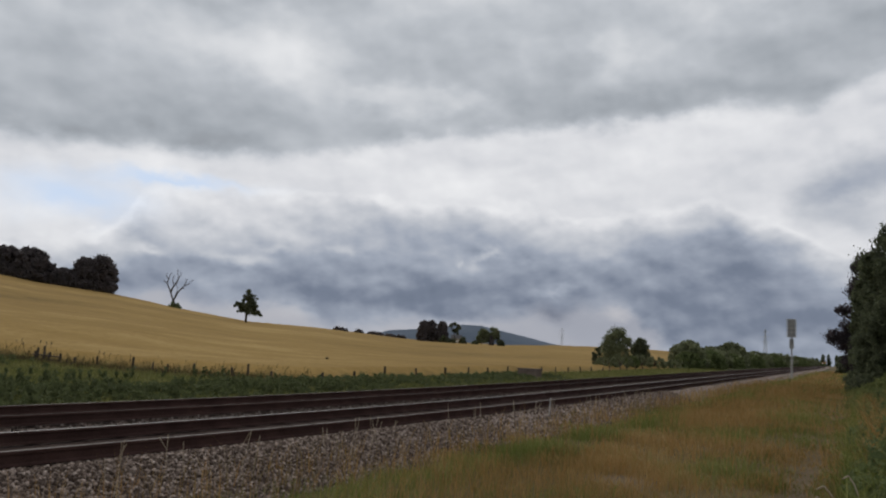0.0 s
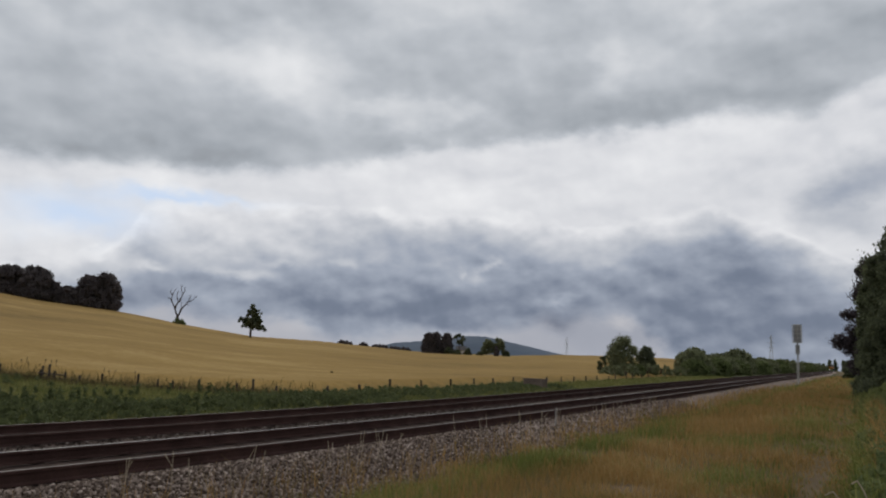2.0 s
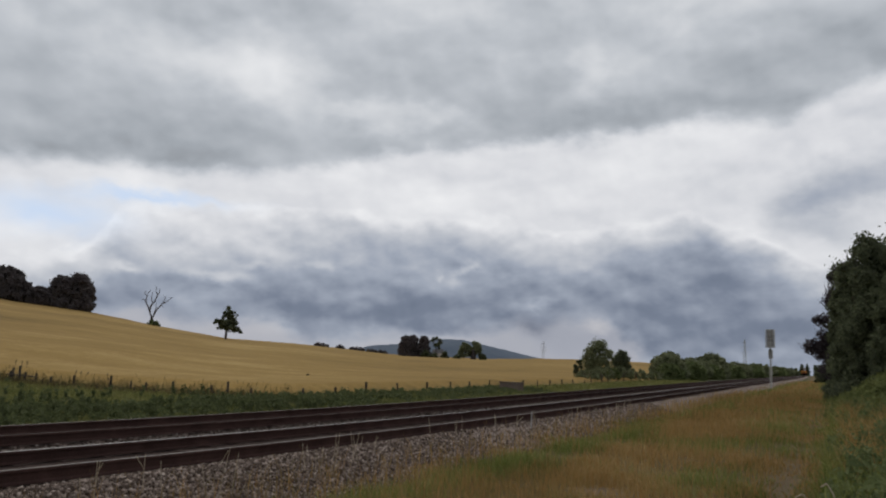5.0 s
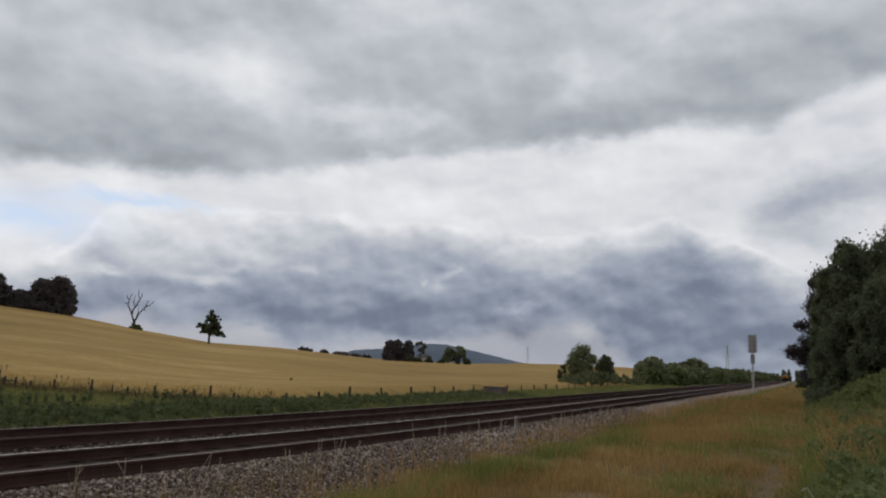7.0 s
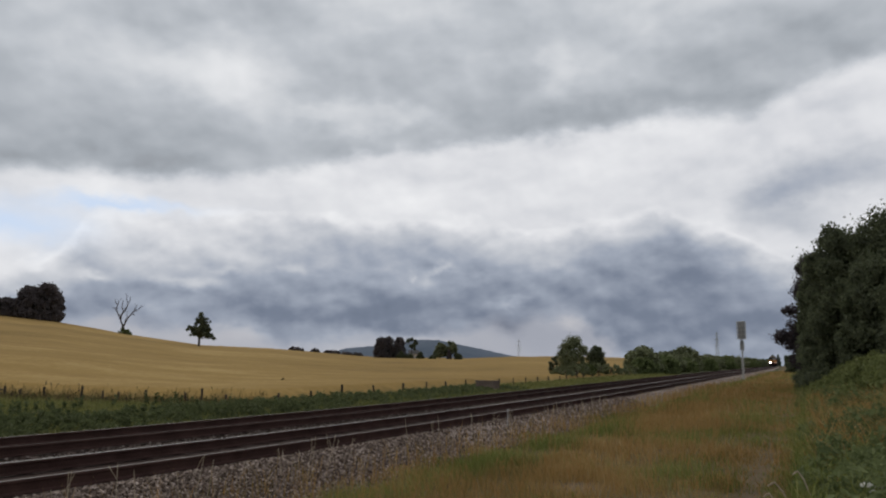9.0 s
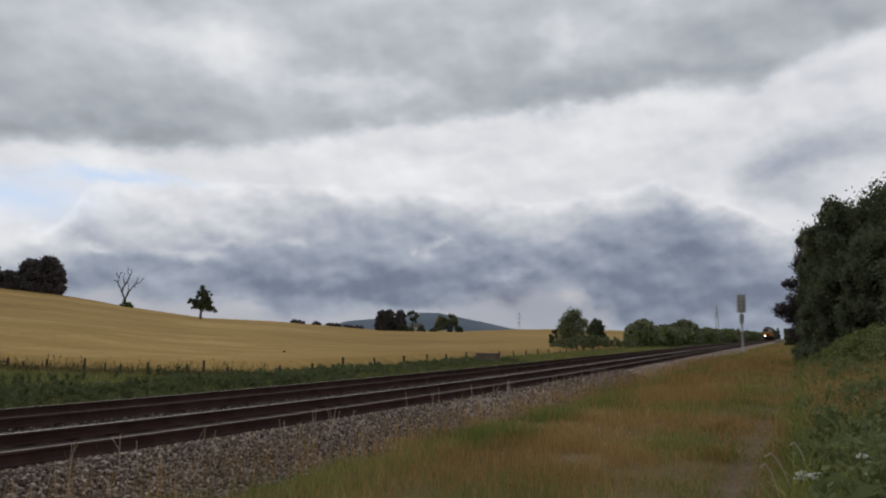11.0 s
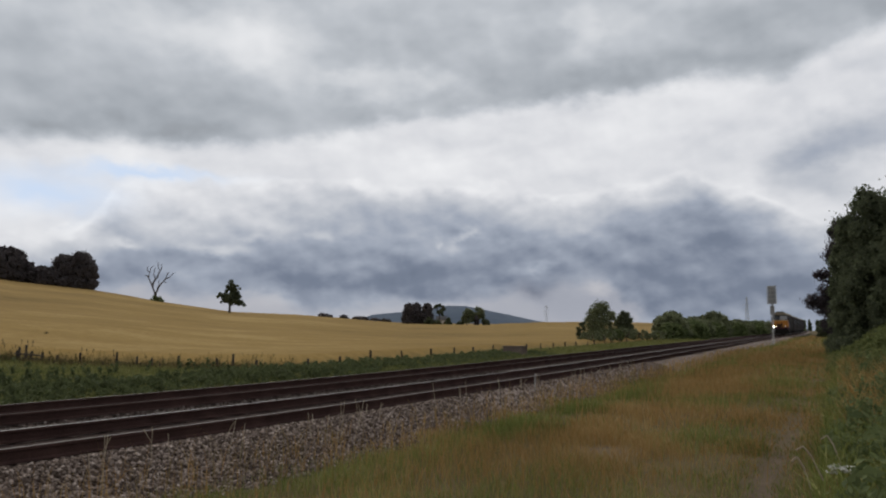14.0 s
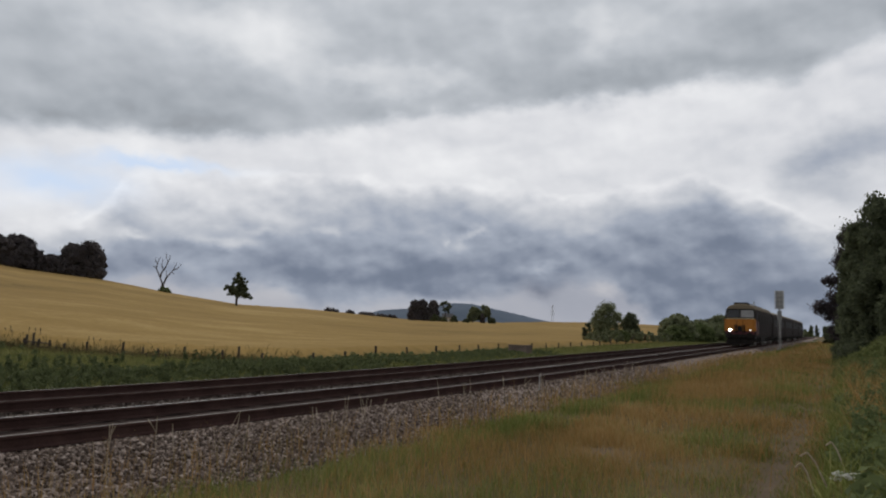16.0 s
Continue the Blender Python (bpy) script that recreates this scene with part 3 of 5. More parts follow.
def leaf_cloud(rng, lumps, count, size, name, material, squash=1.0, shell=0.55):
    """Many small bent leaf sprays gathered in lumps (x, y, z, radius)."""
    lumps = np.asarray(lumps, float)
    weight = lumps[:, 3] ** 2
    pick = rng.choice(len(lumps), count, p=weight / weight.sum())
    d = rng.normal(size=(count, 3))
    d /= np.linalg.norm(d, axis=1)[:, None]
    rad = lumps[pick, 3] * (shell + (1.08 - shell) * rng.random(count) ** 0.6) * np.where(rng.random(count) < 0.14, 1.0 + 0.45 * rng.random(count), 1.0)
    core = rng.random(count) < 0.22
    rad = np.where(core, lumps[pick, 3] * (0.35 + 0.4 * rng.random(count)), rad)
    centre = lumps[pick, :3] + d * rad[:, None] * np.array([1, 1, squash])
    t1 = np.cross(d, rng.normal(size=(count, 3)))
    t1 /= np.linalg.norm(t1, axis=1)[:, None]
    nrm = d + 0.9 * rng.normal(size=(count, 3))
    nrm /= np.linalg.norm(nrm, axis=1)[:, None]
    t1 = t1 - nrm * (t1 * nrm).sum(1)[:, None]
    t1 /= np.linalg.norm(t1, axis=1)[:, None] + 1e-9
    t2 = np.cross(nrm, t1)
    s = size * ((0.5 + rng.random(count)) * np.where(core, 2.4, 1.0))[:, None]
    a = centre - t1 * s
    b = centre + t2 * s * 0.55 + nrm * s * 0.15
    c = centre + t1 * s
    e = centre - t2 * s * 0.55 + nrm * s * 0.15
    verts = np.stack([a, b, c, e], 1).reshape(-1, 3)
    k = np.arange(count) * 4
    faces = np.concatenate([np.stack([k, k + 1, k + 2], 1), np.stack([k, k + 2, k + 3], 1)])
    me = bpy.data.meshes.new(name)
    me.from_pydata(verts.tolist(), [], faces.tolist())
    me.materials.append(material)
    return me


def branch(bm, rng, a, direction, length, r, depth, tips, droop=0.0, spread=0.6, kids=3):
    """A tapering crooked limb with side limbs; collects its ends."""
    p, d = Vector(a), Vector(direction).normalized()
    n = 3
    for i in range(n):
        d = (d + Vector(rng.normal(size=3)) * 0.16 + Vector((0, 0, -droop))).normalized()
        q = p + d * (length / n)
        r1 = r * 0.80
        rod(bm, p, q, r, r1, 6)
        p, r = q, r1
        if depth > 0 and i > 0 or depth > 1:
            for _ in range(kids if i == n - 1 else 1):
                side = Vector(rng.normal(size=3))
                side = (side - d * side.dot(d)).normalized()
                branch(bm, rng, p, d + side * spread * (0.7 + 0.6 * rng.random()), length * (0.55 + 0.2 * rng.random()), r * 0.62, depth - 1, tips, droop, spread, kids)
    tips.append(tuple(p))


def broad_tree(x, y, height, width, seed, material, label, name="tree", group="", leaves=6000, size=0.35, trunk=0.25, lumps=26, low=0.25, sink=0.15, lean=0.0, gap=0.2):
    """A tree: tapered trunk with limbs, and a crown of lumped leaves with gaps."""
    rng = np.random.default_rng(seed)
    root = thing(name, pose(x, y, float(land(x, y)) - sink), label, "tree", group)
    bm = bmesh.new()
    tips = []
    rod(bm, (0, 0, 0), (0, 0, height * max(low, 0.12) * 1.15), height * 0.028, height * 0.020, 10)
    top = Vector((0, 0, height * max(low, 0.12) * 1.1))
    for i in range(6):
        an = i * 1.05 + rng.random()
        branch(bm, rng, top, (math.cos(an) * 0.7, math.sin(an) * 0.7, 0.9 + rng.random()), height * 0.36, height * 0.012, 1, tips, 0.0, 0.6, 2)
    part("trunk", bm, bark, root)
    pts = []
    for i in range(lumps):
        h = low + (1 - low) * (0.08 + 0.86 * rng.random())
        k = (h - low) / (1 - low)
        ring = math.sin(math.pi * min(1, max(0.0, 0.16 + 0.80 * k))) ** 0.7
        an = rng.random() * 6.283
        rr = width / 2 * ring * (0.35 + 0.55 * rng.random() ** 0.5)
        pts.append((math.cos(an) * rr + lean * k, math.sin(an) * rr, height * h, width * (0.10 + 0.11 * rng.random()) * (1 - gap)))
    top_r = width * 0.14
    pts.append((lean, 0, height - top_r, top_r))
    part_of("crown", leaf_cloud(rng, pts, leaves, size, "crown", material, 0.9), root, "")
    return root


def bush(x, y, height, width, seed, material, label, name="shrub", group="", leaves=3500, size=0.2, depth=None, lumps=16, category="shrub"):
    rng = np.random.default_rng(seed)
    depth = depth or width
    root = thing(name, pose(x, y, float(land(x, y)) - 0.1), label, category, group)
    bm = bmesh.new()
    for i in range(5):
        an = rng.random() * 6.283
        rod(bm, (0, 0, 0), (math.cos(an) * width * 0.2, math.sin(an) * depth * 0.2, height * 0.6), 0.05, 0.015, 6)
    part("stems", bm, bark, root)
    pts = []
    for i in range(lumps):
        k = (i + rng.random()) / lumps
        full = 0.86 + 0.14 * k / 0.4 if k < 0.4 else math.sqrt(max(0.05, 1 - 0.95 * ((k - 0.4) / 0.6) ** 2))
        an = i * 2.4 + rng.random()
        rad = min(width, height) * (0.10 + 0.11 * rng.random()) * min(1.0, (34 / lumps) ** 0.33)
        out = full * (0.35 + 0.6 * rng.random() ** 0.5)
        pts.append((math.cos(an) * max(0.1, width / 2 - rad * 0.7) * out, math.sin(an) * max(0.1, depth / 2 - rad * 0.7) * out, max(rad * 0.5, k * (height - rad)), rad))
    for i in range(max(8, lumps // 3)):
        an = i * 6.283 / max(8, lumps // 3) + rng.random() * 0.5
        rad = min(width, height) * (0.10 + 0.06 * rng.random())
        k = 0.55 + 0.4 * rng.random()
        pts.append((math.cos(an) * (width / 2 - rad * 0.6) * k, math.sin(an) * (depth / 2 - rad * 0.6) * k, rad * (0.4 + 0.9 * rng.random()), rad))
    part_of("foliage", leaf_cloud(rng, pts, leaves, size, "foliage", material), root)
    return root


def polar(az, r):
    return -r * math.sin(radians(az)), r * math.cos(radians(az))


def on_line(u, y):
    return float(rail_x(y)) + u, y


# hedgerow on the hill crest
for az, r, h, w, k in ((50.35, 297, 12.6, 11.5, 11), (51.35, 298, 11.0, 11, 13), (54.6, 300, 11.2, 15, 12), (56.0, 302, 10.0, 14, 19), (58.2, 304, 10.6, 20, 15)):
    bush(*polar(az, r), h, w, k, leaf_copper, "dense dark copper-leaved round-headed tree on the hill crest", "tree", "crest trees", leaves=22000, size=0.30, lumps=110, category="tree")
for az, r, h, w, k in ((52.6, 298, 6.2, 11, 16), (53.7, 300, 7.2, 10, 17)):
    bush(*polar(az, r), h, w, k, leaf_copper, "low dark hedge between the crest trees", "hedge", "crest trees", leaves=8000, size=0.34, lumps=50, category="hedge")


def limb(bm, rng, points, r0, r1, twigs=3, reach=1.2):
    """A crooked limb along a few bends, thinning outwards, with fine dead twigs."""
    points = [Vector(p) for p in points]
    n = len(points) - 1
    for i, (a, b) in enumerate(zip(points, points[1:])):
        ra, rb = r0 + (r1 - r0) * i / n, r0 + (r1 - r0) * (i + 1) / n
        mid = (a + b) / 2 + Vector(rng.normal(size=3)) * 0.08 * (b - a).length
        rod(bm, a, mid, ra, (ra + rb) / 2, 7)
        rod(bm, mid, b, (ra + rb) / 2, rb, 7)
        for _ in range(twigs if i else 0):
            s = a.lerp(b, 0.3 + 0.7 * rng.random())
            d = Vector((rng.normal(), rng.normal(), 0.5 + rng.random())).normalized()
            rod(bm, s, s + d * reach * (0.5 + 0.7 * rng.random()), rb * 0.45, 0.02, 5)


def dead_tree(az, r):
    """Three bleached forking limbs on a short trunk."""
    rng = np.random.default_rng(5)
    x, y = polar(az, r)
    root = thing("dead_tree", pose(x, y, float(land(x, y)) - 0.3, 0, 0, az), "leafless grey dead tree standing in ripe corn", "tree")
    bm = bmesh.new()
    rod(bm, (0, 0, 0), (0.0, 0, 1.7), 0.62, 0.50, 10)
    rod(bm, (0.0, 0, 1.7), (-0.1, 0, 3.2), 0.50, 0.42, 10)
    part("trunk", bm, dead_wood, root)
    limbs = (((-0.1, 0, 2.9), (-0.9, 0.3, 4.6), (-2.0, 0.6, 7.0), (-2.5, 0.6, 8.2), (-2.0, 0.4, 10.0), (-1.2, 0.2, 11.8)),
             ((-1.0, 0.2, 5.0), (-0.3, -0.5, 7.2), (0.5, -0.9, 8.6), (1.1, -1.0, 10.2), (0.4, -0.9, 13.0)),
             ((0.0, 0, 2.7), (0.8, -0.2, 4.4), (1.9, 0.1, 6.3), (2.9, 0.6, 7.6), (4.4, 0.9, 8.4), (5.6, 1.0, 9.7)),
             ((1.9, 0.1, 6.2), (2.6, -1.0, 6.9), (3.2, -1.6, 6.2)),
             ((-2.4, 0.6, 8.0), (-3.0, 1.3, 8.6), (-3.5, 1.8, 8.5)),
             ((0.8, -0.9, 9.4), (1.6, -0.4, 11.2), (1.5, -0.2, 12.4)),
             ((-0.2, -0.4, 7.4), (-0.8, -0.9, 9.0), (-0.6, -1.2, 11.0)),
             ((-2.1, 0.5, 9.6), (-2.9, 0.2, 10.4), (-3.0, 0.0, 11.2)),
             ((3.0, 0.6, 7.7), (3.4, 1.2, 9.0), (3.9, 1.4, 10.0)),
             ((0.4, -0.1, 3.8), (1.0, 0.9, 5.6), (0.9, 1.4, 7.4)))
    for points in limbs:
        bm = bmesh.new()
        limb(bm, rng, points, 0.30 if len(points) > 4 else 0.17, 0.07, 2, 1.0)
        part("limb", bm, dead_wood, root)


dead_tree(45.75, 283)
bush(*polar(45.6, 281), 1.7, 4.5, 18, leaf_mid, "low bramble tuft at the foot of the dead tree", leaves=700, size=0.3, lumps=9)


def field_tree(az, r):
    """Ragged tree: drooping side limbs, a thin leaning top and holes in the crown."""
    rng = np.random.default_rng(8)
    x, y = polar(az, r)
    root = thing("tree", pose(x, y, float(land(x, y)) - 0.3, 0, 0, az), "small ragged half-dead tree standing in ripe corn", "tree")
    bm = bmesh.new()
    rod(bm, (0, 0, 0), (0.0, 0, 3.2), 0.42, 0.32, 10)
    rod(bm, (0.0, 0, 3.2), (0.2, 0, 9.6), 0.32, 0.08, 8)
    pts = [(0.1, 0.1, 9.9, 0.85), (0.35, -0.2, 8.7, 0.9), (-0.2, 0.3, 7.7, 0.8), (0.9, 0, 6.5, 0.95), (0.6, 0.8, 5.2, 0.95), (-0.7, -0.5, 4.6, 1.0), (0.2, -0.7, 3.8, 1.1), (1.3, -0.3, 4.2, 0.9), (0.6, 0, 7.5, 0.9), (-1.4, 0.2, 5.9, 0.75), (1.9, 0.3, 5.2, 0.9), (-1.6, -0.2, 4.1, 0.8), (2.1, 0, 3.5, 0.7), (1.5, -0.3, 7.6, 0.6), (1.2, 0.2, 8.7, 0.55), (-0.9, 0.1, 8.4, 0.6), (-1.2, -0.2, 7.1, 0.6)]
    sides = ((-1.3, 0.2, 4.9), (-2.3, 0.4, 5.5), (-3.1, 0.3, 6.1), (-3.6, 0.1, 5.3), (-2.6, 0.6, 3.6), (2.2, 0.2, 6.6), (2.7, -0.3, 5.5), (2.6, 0.4, 4.1), (3.5, 0.2, 3.6),
             (4.3, 0.1, 2.8), (2.9, 0.3, 7.9), (2.1, -0.2, 8.7), (0.4, 2.6, 6.0), (-0.4, -2.6, 5.4), (1.0, -2.4, 4.0), (0.2, 2.3, 3.8))
    for sx, sy, sz in sides:
        h = min(8.5, max(2.6, sz - 0.35 * abs(sx) + (1.2 if sz < 4 else 0)))
        limb(bm, rng, ((0.1, 0, h), (sx * 0.55, sy * 0.5, (h + sz) / 2 + 0.5), (sx, sy, sz)), 0.12, 0.04, 1, 0.8)
        thin = 0.35 if sz > 7.5 else 0.45 + 0.3 * rng.random()
        pts.append((sx, sy, sz, thin))
        pts.append((sx * 0.62, sy * 0.6, (h + sz) / 2 + 0.35, thin * 1.05))
    part("trunk", bm, bark, root)
    part_of("crown", leaf_cloud(rng, pts, 7500, 0.17, "crown", leaf_dark), root)


field_tree(40.9, 258)

# clump on the far side of the corn
for az, r, h, w, k in ((28.55, 394, 10.2, 7.5, 14), (28.0, 396, 10.6, 7.5, 143), (27.25, 396, 10.6, 8, 141)):
    bush(*polar(az, r), h, w, k, leaf_copper, "dark upright tree in a dense clump amid the corn", "tree", "field clump", leaves=7000, size=0.30, lumps=46, category="tree")
broad_tree(*polar(26.35, 398), 10.2, 6.0, 142, leaf_dark, "thin high-crowned tree at the edge of the clump", group="field clump", leaves=2600, size=0.26, lumps=11, low=0.42)
for az, r, h, w, k in ((24.4, 392, 7.6, 7.5, 16), (23.55, 394, 8.4, 7.0, 161)):
    broad_tree(*polar(az, r), h, w, k, leaf_olive, "round grey-green tree amid the corn", group="field clump", leaves=5200, size=0.28, lumps=24, low=0.16)
bush(*polar(23.74, 388), 4.6, 2.4, 174, leaf_copper, "narrow dark bush before the grey-green trees", "shrub", "field clump", leaves=1500, size=0.26, lumps=14)
for az, r, h, w, k in ((27.1, 388, 3.6, 4.5, 17), (25.7, 390, 3.6, 3.4, 171), (23.05, 390, 2.8, 4.4, 172), (26.5, 389, 2.2, 5, 173), (24.9, 389, 1.8, 4, 175)):
    bush(*polar(az, r), h, w, k, leaf_dark, "small green bush at the edge of the clump", "shrub", "field clump", leaves=1200, size=0.3, lumps=12)
for i, az in enumerate((30.0, 30.2, 30.75, 31.05, 31.65, 31.95, 32.25, 33.1, 34.2, 34.6)):
    bush(*polar(az, 402 - 9 * (az - 30)), 1.0 + 0.5 * (i * 37 % 10) / 10, 3.0 + i % 3, 200 + i, leaf_copper, "small dark hedge bush on the field skyline", "shrub", "skyline hedge", leaves=500, size=0.4, lumps=8)
# trackside shrubs
bush(*on_line(-15.7, 88), 4.3, 4.0, 21, leaf_olive, "tall grey-green feathery trackside shrub", leaves=13000, size=0.065, lumps=44)
bush(*on_line(-14.8, 95), 3.3, 2.7, 22, leaf_dark, "dense dark green trackside shrub", leaves=9000, size=0.065, lumps=34)
bush(*on_line(-15.6, 80), 1.9, 1.1, 23, leaf_dark, "small upright dark trackside shrub", leaves=3000, size=0.06, lumps=14)
bush(*on_line(-13.4, 84), 1.1, 3.0, 24, leaf_mid, "low weedy bush before the trackside shrubs", leaves=1500, size=0.09, lumps=12)
for i, (u, y, h, w) in enumerate(((-13.6, 76, 0.9, 2.6), (-13.2, 80, 1.2, 2.6), (-13.3, 89, 1.3, 2.8), (-13.0, 94, 1.2, 2.8), (-12.8, 99, 1.1, 2.8), (-12.6, 104, 1.2, 3.0))):
    bush(*on_line(u, y), h, w, 240 + i, leaf_olive, "low weedy bush before the trackside shrubs", leaves=2200, size=0.06, depth=4.5, lumps=18)
HEDGE = ((109, 2.6, 4), (112, 3.7, 5), (118, 3.8, 6), (126, 3.1, 6), (132, 3.4, 7), (140, 2.8, 7), (147, 2.8, 6), (156, 3.2, 7), (166, 4.7, 7),
         (176, 3.2, 8), (190, 3.0, 9), (206, 3.4, 10), (225, 3.8, 11), (250, 3.6, 13), (292, 4.0, 16), (340, 4.0, 18), (400, 3.9, 22), (470, 4.2, 26), (560, 4.5, 32))
for i, (y, h, w) in enumerate(HEDGE):
    bush(*on_line(-11.8 - (i % 3) * 0.8, y), h - 0.15, w * 0.8 + 1.2, 30 + i, leaf_olive if i % 3 else leaf_mid, "overgrown green hedge shrub beside the railway", group="trackside hedge", leaves=5000, size=0.08 + y * 0.0005, depth=w * 1.2, lumps=60)
    if y > 128:
        bush(*on_line(-17, y + 4), h * 0.8, w, 330 + i, leaf_dark, "darker hedge shrub behind the trackside hedge", group="trackside hedge", leaves=2500, size=0.13 + y * 0.0006, depth=w, lumps=22)
# trees beside the path
LINESIDE = ((1.9, 50, 10.3, 5.4), (4.3, 48, 10.3, 6.5), (6.6, 42, 9.5, 7.0), (0.9, 55, 9.2, 3.8), (1.9, 49, 5.4, 3.4), (3.4, 44, 7.4, 4.4), (5.0, 37, 8.2, 5.0), (4.6, 58, 10.8, 7.0), (1.2, 52, 6.4, 3.6))
for i, (x, y, h, w) in enumerate(LINESIDE):
    bush(x, y, h - 1.1, w, 50 + i, leaf_dark, "leafy dark green tree crowding the lineside path", "tree", "lineside trees", leaves=26000, size=0.08, lumps=52, category="tree")


def plum_tree(x, y, height):
    """A purple-leaved tree in stacked, outreaching tiers."""
    rng = np.random.default_rng(61)
    root = thing("tree", pose(x, y, float(land(x, y)) - 0.2), "purplish dark tree with jagged tiers of branches", "tree", "lineside trees")
    bm = bmesh.new()
    rod(bm, (0, 0, 0), (0, 0, height * 0.92), 0.16, 0.03, 8)
    pts = []
    for i in range(46):
        h = 0.22 + 0.76 * rng.random()
        an = rng.random() * 6.283
        out = height * 0.33 * (1.12 - h) ** 0.75 * (0.55 + 0.55 * rng.random()) * (1.0 if h > 0.36 else 0.75)
        end = (math.cos(an) * out, math.sin(an) * out, height * h)
        rod(bm, (0, 0, height * (h - 0.06)), end, 0.035, 0.012, 5)
        pts.append((*end, 0.34 + 0.24 * rng.random()))
        pts.append((end[0] * 0.6, end[1] * 0.6, end[2] - 0.1, 0.55 + 0.25 * rng.random()))
    part("trunk", bm, bark, root)
    part_of("crown", leaf_cloud(rng, pts, 30000, 0.072, "crown", leaf_purple), root)


plum_tree(0.65, 60, 9.0)
bush(*on_line(6.2, 150), 3.4, 3.2, 71, leaf_dark, "dark rounded shrub beyond the lineside trees", leaves=2000, size=0.2)
bush(2.6, 66, 5.5, 3.0, 72, leaf_dark, "dark shrub under the lineside trees", leaves=4000, size=0.12, lumps=26)
for i, (az, h, w) in enumerate(((2.05, 7.5, 3.0), (1.72, 7.0, 2.6), (1.25, 6.6, 3.0), (2.6, 5.0, 12), (0.6, 5.0, 12), (3.4, 5.0, 12))):
    bush(*polar(az, 740), h + 2.2, w, 400 + i, leaf_dark, "tiny distant dark tree beyond the railway", "tree", "distant trees", leaves=700, size=0.6, lumps=12, category="tree")


# ---- grasses and weeds ----
def grass_material(name, stops):
    n = Nodes(name, 0.75, 0.0, 0.15)
    patch = n.noise(0.45, 4)
    f = n.math("ADD", n.math("MULTIPLY", n.island(), 0.3), n.math("MULTIPLY", patch, 0.7))
    c = n.ramp(f, *stops)
    n.color(c)
    let_light_through(n, c, 0.3)
    return n.mat


straw = grass_material("dry_grass", ((0.25, (0.175, 0.150, 0.054)), (0.42, (0.285, 0.200, 0.074)), (0.52, (0.43, 0.248, 0.093)), (0.60, (0.38, 0.264, 0.104)), (0.78, (0.54, 0.405, 0.20))))
fresh = grass_material("green_grass", ((0.3, (0.115, 0.155, 0.038)), (0.5, (0.21, 0.235, 0.065)), (0.75, (0.36, 0.335, 0.13))))

brown = grass_material("brown_grass", ((0.3, (0.085, 0.075, 0.035)), (0.5, (0.135, 0.110, 0.048)), (0.75, (0.21, 0.165, 0.075))))
pasture = grass_material("pasture_grass_blades", ((0.3, (0.120, 0.138, 0.044)), (0.5, (0.195, 0.205, 0.066)), (0.72, (0.30, 0.275, 0.105))))


def blades(rng, xs, ys, height, width, name, material, lean=0.35, lift=0.0):
    """Bent grass blades at the given places, joined in one mesh."""
    n = len(xs)
    base = np.stack([xs, ys, land(xs, ys) - 0.02 + lift], 1)
    an = rng.random(n) * 6.283
    side = np.stack([np.cos(an), np.sin(an), np.zeros(n)], 1)
    bend_to = rng.normal(size=(n, 3)) * lean
    bend_to[:, 2] = 0
    h = np.asarray(height) * (0.55 + 0.7 * rng.random(n))
    up = np.zeros((n, 3))
    up[:, 2] = h
    w = (np.asarray(width) * (0.6 + 0.8 * rng.random(n)))[:, None] * 0.5 * side
    mid = base + up * 0.55 + bend_to * h[:, None] * 0.25
    tip = base + up * (1 - 0.25 * np.linalg.norm(bend_to, axis=1))[:, None] + bend_to * h[:, None]
    verts = np.stack([base - w, base + w, mid + w * 0.8, mid - w * 0.8, tip], 1).reshape(-1, 3)
    k = (np.arange(n) * 5)[:, None]
    faces = np.concatenate([k + np.array([[0, 1, 2]]), k + np.array([[0, 2, 3]]), k + np.array([[3, 2, 4]])])
    me = bpy.data.meshes.new(name)
    me.from_pydata(verts.tolist(), [], faces.tolist())
    me.materials.append(material)
    return me


def bareness(x, y):
    u = x - rail_x(y)
    trod = np.exp(-((u - 7.02) / 0.2) ** 2) * np.interp(y, (9, 13, 18, 60), (1.0, 0.9, 0.4, 0.3))
    return np.maximum(trod, np.exp(-((x + 3.05) / 0.36) ** 2 - ((y - 11.85) / 0.42) ** 2))


